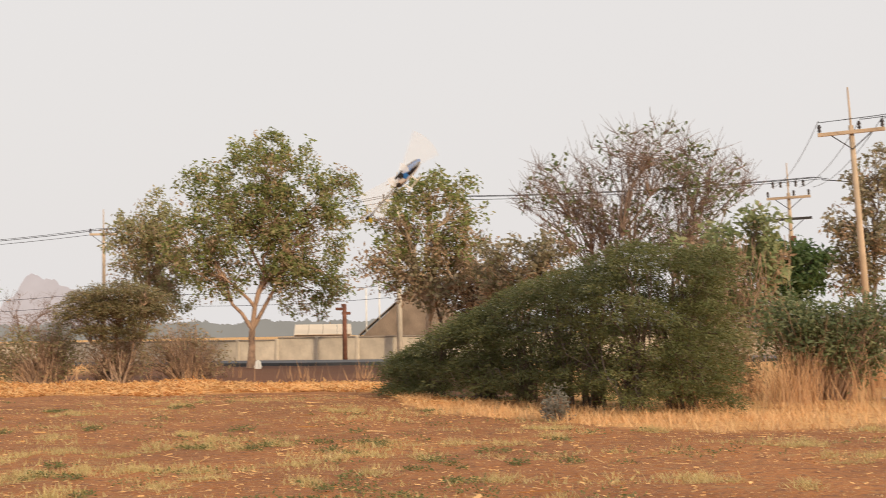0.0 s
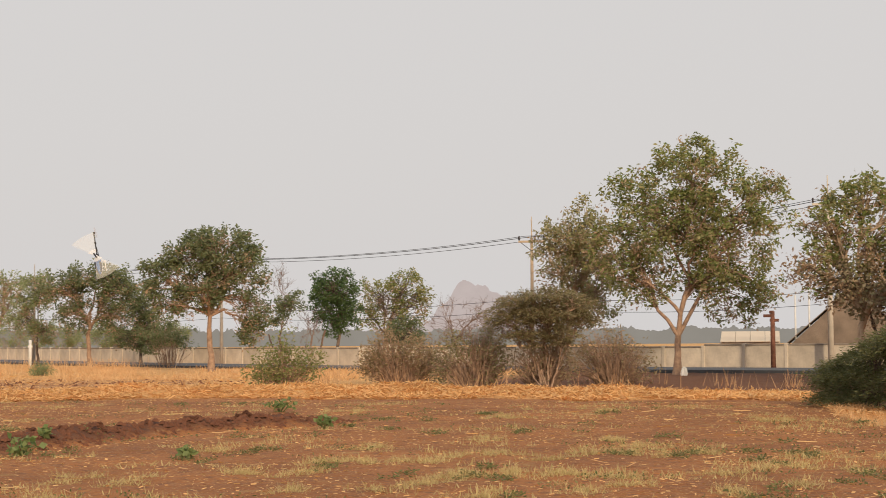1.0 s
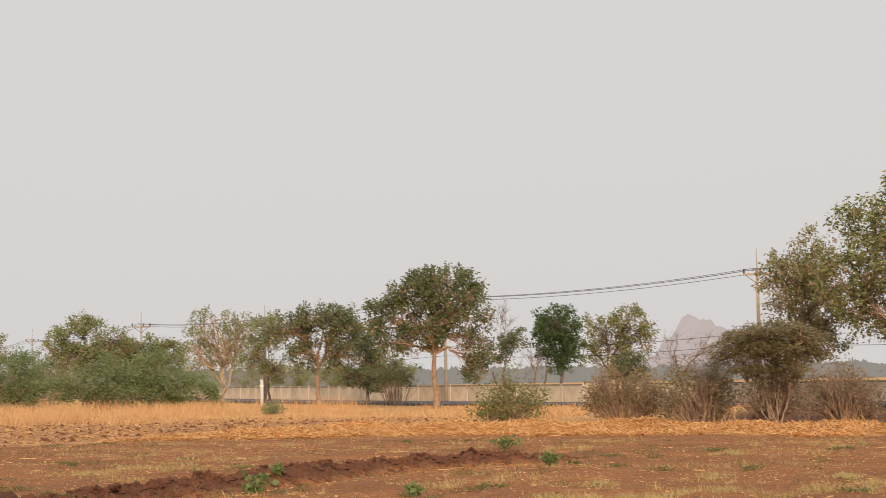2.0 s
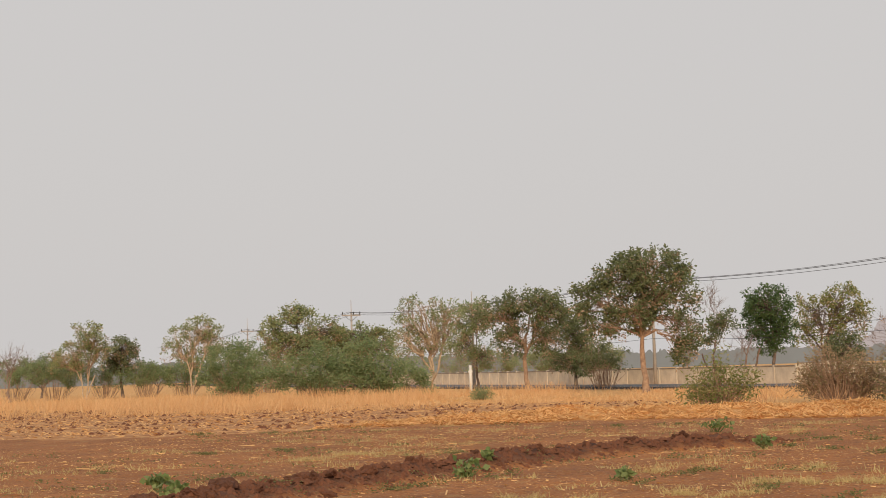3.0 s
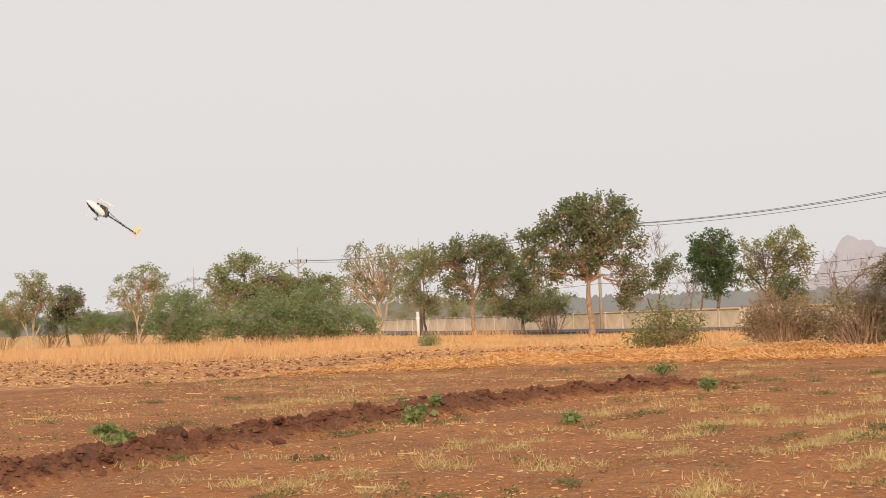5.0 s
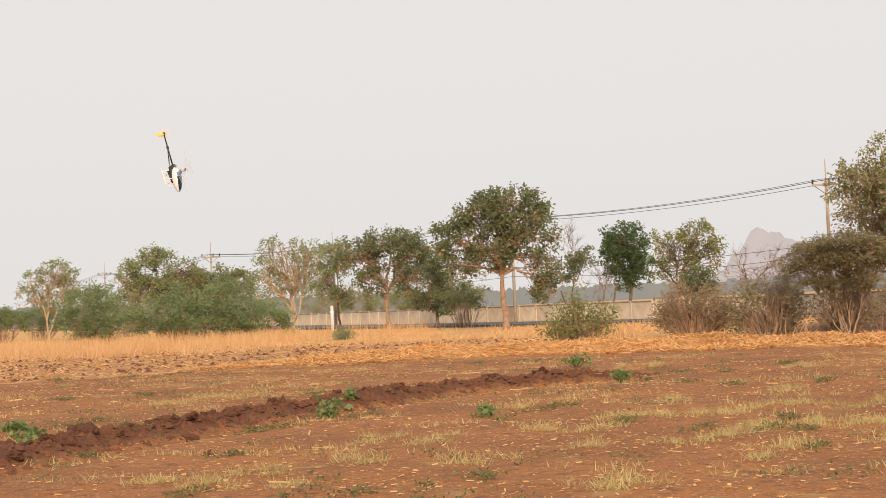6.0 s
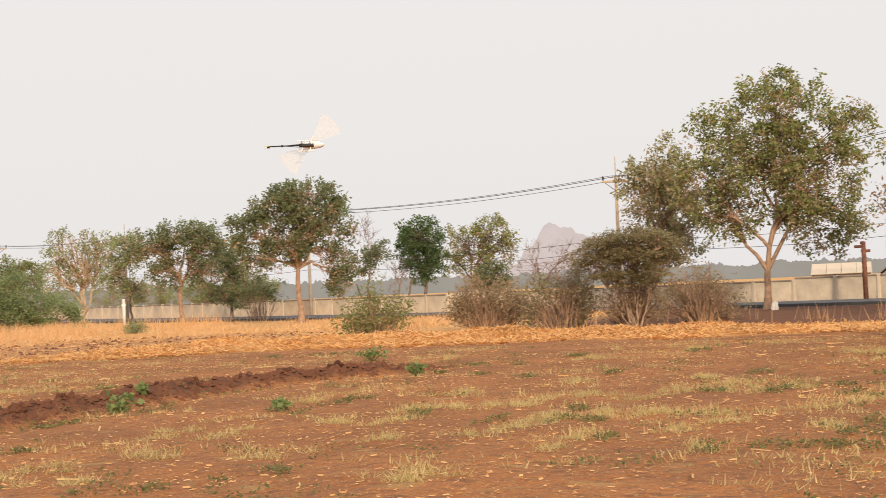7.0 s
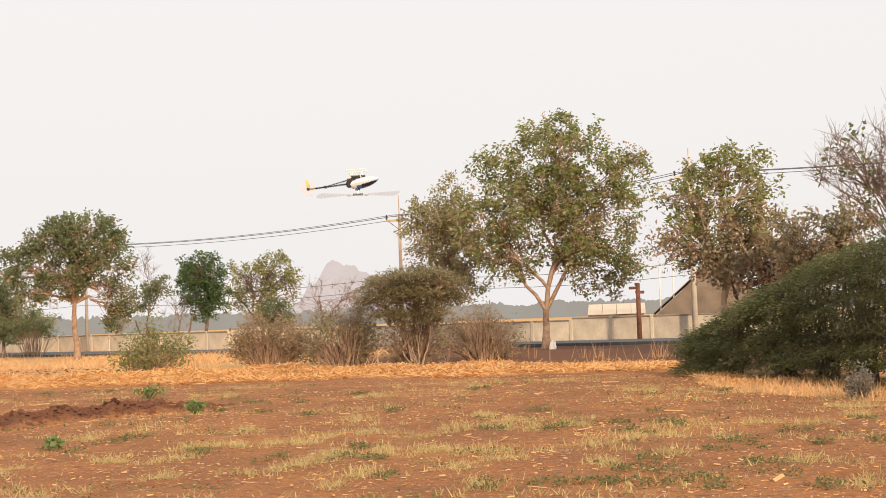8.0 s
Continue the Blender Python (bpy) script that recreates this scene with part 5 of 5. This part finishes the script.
# ------------------------------------------------------------ the flying model helicopter
def glossy(name, tone, rough=0.3, alpha=1.0):
    m = bpy.data.materials.new(name)
    m.use_nodes = True
    n, l = m.node_tree.nodes, m.node_tree.links
    p = n["Principled BSDF"]
    nz = n.new("ShaderNodeTexNoise")
    nz.inputs["Scale"].default_value = 14
    mx = n.new("ShaderNodeMix")
    mx.data_type = "RGBA"
    mx.inputs[6].default_value = (*[c * 0.9 for c in tone], 1)
    mx.inputs[7].default_value = (*tone, 1)
    l.new(nz.outputs[0], mx.inputs[0])
    l.new(mx.outputs[2], p.inputs["Base Color"])
    p.inputs["Roughness"].default_value = rough
    p.inputs["Alpha"].default_value = alpha
    return m


shell_white = glossy("shell_white", (0.84, 0.85, 0.88))
shell_blue = glossy("shell_blue", (0.03, 0.17, 0.50))
shell_dark = glossy("tinted_window", (0.02, 0.022, 0.03), 0.1)
carbon = glossy("carbon_frame", (0.025, 0.024, 0.025), 0.45)
skid_cream = glossy("skid_cream", (0.88, 0.87, 0.82), 0.5)
fin_yellow = glossy("fin_yellow", (0.75, 0.66, 0.10), 0.5)
blade_blur = glossy("spinning_blade", (0.95, 0.91, 0.83), 0.6, 0.15)
root_blur = glossy("spinning_root", (1.0, 0.98, 0.95), 0.6, 0.35)
tail_blur = glossy("spinning_tail_blade", (0.80, 0.62, 0.55), 0.6, 0.16)
steel = shade("steel", (0.5, 0.5, 0.5), 0.3, 8, 0.1, metal=1.0)

# along, half-width, bottom, top
SHELL = [(0.41, 0.008, -0.055, -0.035), (0.37, 0.045, -0.085, 0.005), (0.30, 0.075, -0.105, 0.045), (0.20, 0.092, -0.115, 0.085), (0.10, 0.095, -0.11, 0.11), (0.0, 0.085, -0.09, 0.115), (-0.09, 0.06, -0.06, 0.10), (-0.15, 0.035, -0.03, 0.08)]


def shell_part(a0, a1, grow=0.0, s0=0, s1=None):
    """A lofted strip of the fuselage shell between two angles round its section."""
    secs = SHELL[s0:s1]
    v, f, n = [], [], 9
    for y, w, b, t in secs:
        for k in range(n):
            a = radians(a0 + (a1 - a0) * k / (n - 1))
            v.append(((w + grow) * math.cos(a), y, (b + t) / 2 + ((t - b) / 2 + grow) * math.sin(a)))
    for i in range(len(secs) - 1):
        for k in range(n - 1):
            f.append((i * n + k, (i + 1) * n + k, (i + 1) * n + k + 1, i * n + k + 1))
    return v, f


def build_helicopter():
    h = tagged(new("model_helicopter"), "flying white and blue model helicopter with blurred rotor", "helicopter")
    v, f = shell_part(-180, 180)
    body = part("canopy", mesh("canopy", v, f, shell_white, True), h, "glossy white fuselage shell")
    v, f = shell_part(28, 152, 0.003, 0, 6)
    part("canopy_top", mesh("canopy_top", v, f, shell_blue, True), h, "glossy blue upper shell")
    for a0, a1 in ((22, 64), (116, 158)):
        v, f = shell_part(a0, a1, 0.006, 1, 5)
        part("window", mesh("window", v, f, shell_dark, True), h, "dark tinted window")
    bm = bmesh.new()
    box(bm, 0, -0.03, -0.01, 0.085, 0.32, 0.17, 0.012)
    box(bm, 0, -0.17, 0.01, 0.07, 0.08, 0.10, 0.012)
    part("frame", done("frame", bm, carbon), h, "black carbon frame")
    bm = bmesh.new()
    rod(bm, (0, 0.16, -0.10), (0, -0.12, -0.12), 0.04, 0.035, 10)
    part("battery", done("battery", bm, carbon), h)
    bm = bmesh.new()
    rod(bm, (0, -0.15, 0.0), (0, -0.95, 0.035), 0.017, 0.015, 10)
    part("tail_boom", done("tail_boom", bm, carbon, True), h, "slim black tail boom")
    for s in (-1, 1):
        bm = bmesh.new()
        rod(bm, (s * 0.04, -0.12, -0.08), (0, -0.62, 0.012), 0.006, None, 6)
        part("boom_strut", done("boom_strut", bm, carbon), h)
    bm = bmesh.new()
    box(bm, 0, -0.62, 0.02, 0.05, 0.05, 0.05, 0.008)
    part("boom_clamp", done("boom_clamp", bm, carbon), h)
    bm = bmesh.new()
    vs = [bm.verts.new(p) for p in ((0.012, -0.91, 0.045), (0.012, -0.985, 0.05), (0.012, -0.985, 0.0), (0.012, -1.01, -0.15), (0.012, -0.965, -0.15), (0.012, -0.91, 0.0))]
    fc = bm.faces.new(vs)
    ex = bmesh.ops.extrude_face_region(bm, geom=[fc])
    bmesh.ops.translate(bm, vec=(0.008, 0, 0), verts=[g for g in ex["geom"] if isinstance(g, bmesh.types.BMVert)])
    part("tail_fin", done("tail_fin", bm, fin_yellow), h, "yellow vertical tail fin")
    bm = bmesh.new()
    box(bm, -0.01, -0.95, 0.035, 0.06, 0.06, 0.05, 0.01)
    part("tail_gearbox", done("tail_gearbox", bm, carbon), h)
    tail = part("tail_rotor", done("tail_rotor", disc_bm(0.03, 0.145, 0, 360, 28), tail_blur), h, "blurred spinning tail rotor", m=pose(-0.05, -0.95, 0.035, 0, 90, 0))
    for s in (-1, 1):
        bm = bmesh.new()
        rod(bm, (s * 0.12, 0.17, -0.235), (s * 0.12, -0.19, -0.235), 0.012, None, 6)
        rod(bm, (s * 0.12, 0.17, -0.235), (s * 0.12, 0.20, -0.215), 0.012, 0.006, 6)
        part("skid", done("skid", bm, skid_cream), h, "cream landing skid")
        for y in (0.08, -0.11):
            bm = bmesh.new()
            rod(bm, (s * 0.035, y, -0.10), (s * 0.09, y, -0.15), 0.011, None, 6)
            rod(bm, (s * 0.09, y, -0.15), (s * 0.12, y, -0.235), 0.011, None, 6)
            part("skid_strut", done("skid_strut", bm, skid_cream), h, "cream skid strut")
    bm = bmesh.new()
    rod(bm, (0, 0, 0.05), (0, 0, 0.23), 0.012, None, 8)
    part("mast", done("mast", bm, steel), h)
    bm = bmesh.new()
    rod(bm, (0, 0, 0.12), (0, 0, 0.135), 0.05, None, 12)
    part("swashplate", done("swashplate", bm, carbon), h)
    rotor = part("rotor_head", None, h)
    rotor.matrix_basis = pose(0, 0, 0.22)
    bm = bmesh.new()
    box(bm, 0, 0, 0, 0.2, 0.035, 0.035, 0.006)
    part("hub", done("hub", bm, carbon), rotor)
    for s in (0, 180):
        part("blade", done("blade", disc_bm(0.14, 0.79, s - 24, s + 24, 16), blade_blur), rotor, "blurred spinning main blade")
        part("blade_root", done("blade_root", disc_bm(0.07, 0.21, s - 32, s + 32, 16, 0.012), root_blur), rotor, "pale blurred blade root")
    return h, rotor


def disc_bm(r0, r1, a0, a1, n, z=0.0):
    """A thin swept ring sector, closed, 4 mm thick."""
    bm = bmesh.new()
    rows = []
    for k in range(n + 1):
        a = radians(a0 + (a1 - a0) * k / n)
        rows.append([bm.verts.new((r * math.cos(a), r * math.sin(a), z + d)) for r, d in ((r0, 0), (r1, 0), (r1, 0.004), (r0, 0.004))])
    for p, q in zip(rows[:-1], rows[1:]):
        for i in range(4):
            bm.faces.new((p[i], p[(i + 1) % 4], q[(i + 1) % 4], q[i]))
    if a1 - a0 < 360:
        bm.faces.new(rows[0])
        bm.faces.new(rows[-1][::-1])
    return bm


helicopter, rotor_head = build_helicopter()


def motions():
    flight = [
        (0.00, -0.64, 25.85, 4.42, 84.5, 43.3, -26.9),
        (0.10, -2.79, 26.17, 5.05, 95.8, 48.5, -22.3),
        (0.20, -4.87, 26.49, 5.51, 101.7, 9.4, -6.6),
        (0.30, -6.81, 27.63, 5.93, 102.1, -34.8, 20.5),
        (0.40, -8.65, 28.80, 6.00, 18.3, -49.1, 97.7),
        (0.50, -10.73, 30.39, 6.00, -11.3, -42.8, 112.9),
        (0.60, -12.36, 30.85, 5.67, -32.4, -25.2, 150.5),
        (0.70, -13.92, 31.35, 5.27, -34.0, -6.7, 165.3),
        (0.80, -15.58, 32.20, 4.77, -39.8, 1.0, 179.0),
        (0.90, -17.10, 33.08, 4.28, -42.9, 7.2, -167.0),
        (1.00, -18.57, 33.97, 3.84, -51.7, 16.0, -161.3),
        (1.10, -19.37, 34.01, 3.61, -42.6, 24.4, -154.4),
        (1.20, -20.12, 34.10, 3.42, -34.5, 36.8, -141.5),
        (1.30, -20.74, 34.24, 3.62, -18.2, 43.4, -121.0),
        (1.40, -21.39, 34.33, 4.19, -19.0, 44.8, -113.1),
        (1.50, -22.11, 34.33, 4.79, -22.2, 37.3, -111.4),
        (1.60, -22.85, 33.86, 5.49, -18.7, 22.5, -104.9),
        (1.70, -23.82, 33.24, 6.14, -9.9, -2.7, -103.9),
        (1.80, -25.02, 32.57, 6.44, -11.4, -16.4, -98.2),
        (1.90, -26.54, 32.18, 6.57, -8.9, -16.4, -98.2),
        (2.70, -38.35, 27.98, 6.81, -3.1, 3.0, -75.8),
        (3.60, -29.82, 26.98, 3.10, -0.5, 9.1, -58.5),
        (3.70, -28.19, 27.23, 3.38, 4.0, 9.1, -77.9),
        (3.80, -25.12, 26.21, 3.64, 29.5, 17.6, -73.3),
        (3.90, -22.61, 24.83, 4.24, 64.6, 21.6, -55.3),
        (4.00, -21.42, 24.39, 5.00, 84.7, 12.9, -52.0),
        (4.10, -20.33, 23.86, 5.52, 97.6, 10.6, -51.0),
        (4.20, -21.46, 24.90, 6.06, 111.8, 11.4, -51.5),
        (4.75, -24.32, 26.12, 6.41, 144.0, 0.2, -57.9),
        (5.30, -24.79, 27.23, 2.31, 167.4, -0.3, -51.1),
        (5.40, -23.17, 26.74, 2.35, -175.5, -1.9, -43.7),
        (5.50, -21.66, 26.26, 2.61, -152.1, -3.6, -54.8),
        (5.60, -20.74, 26.15, 3.16, -130.3, -7.8, -60.6),
        (5.70, -20.15, 25.89, 3.85, -108.9, 0.3, -67.6),
        (5.80, -19.45, 25.60, 4.34, -89.3, -5.8, -68.8),
        (5.90, -19.58, 26.05, 4.69, -79.7, 3.2, -68.4),
        (6.00, -19.64, 26.43, 4.86, -71.1, -9.6, -72.0),
        (6.10, -19.59, 26.95, 4.79, -63.6, -8.0, -73.5),
        (6.20, -19.78, 27.82, 4.61, -64.5, 5.5, -71.8),
        (6.30, -19.95, 28.59, 4.22, -60.9, -0.8, -75.0),
        (6.40, -20.06, 29.37, 3.65, -53.0, -8.2, -84.1),
        (6.50, -19.95, 30.36, 3.01, -31.8, 2.7, -84.8),
        (6.60, -18.18, 29.64, 2.82, -3.7, 6.1, -75.2),
        (6.70, -17.32, 30.38, 3.20, 7.9, -20.7, -83.9),
        (6.80, -16.53, 31.16, 3.98, 2.6, -39.7, -70.1),
        (6.90, -15.54, 31.92, 4.78, -5.1, -64.7, -64.9),
        (7.00, -14.55, 32.63, 5.30, -3.4, -80.0, -74.2),
        (7.10, -13.36, 32.60, 5.45, 4.7, -85.5, -87.3),
        (7.20, -12.30, 32.53, 5.39, 7.2, -88.4, -91.7),
        (7.30, -11.39, 32.37, 5.08, -161.6, -85.1, 72.5),
        (7.40, -10.56, 32.18, 4.64, -168.3, -76.1, 77.5),
        (7.50, -9.79, 32.00, 4.12, -167.4, -63.3, 82.7),
        (7.60, -9.36, 32.15, 3.76, -171.0, -31.1, 92.5),
        (7.70, -9.08, 32.21, 3.70, -174.8, -12.1, 91.4),
        (7.80, -8.28, 30.61, 3.78, -178.3, -4.2, 92.1),
        (7.90, -7.55, 28.97, 3.89, -179.0, 0.5, 90.1),
        (8.00, -7.04, 28.05, 4.42, 177.4, 4.0, 93.3),
    ]
    walk(helicopter, [(r[0], pose(*r[1:])) for r in flight])
    walk(rotor_head, [(k * 0.1, pose(0, 0, 0.22, 0, 0, 90 + 74 * k)) for k in range(81)])


motions()
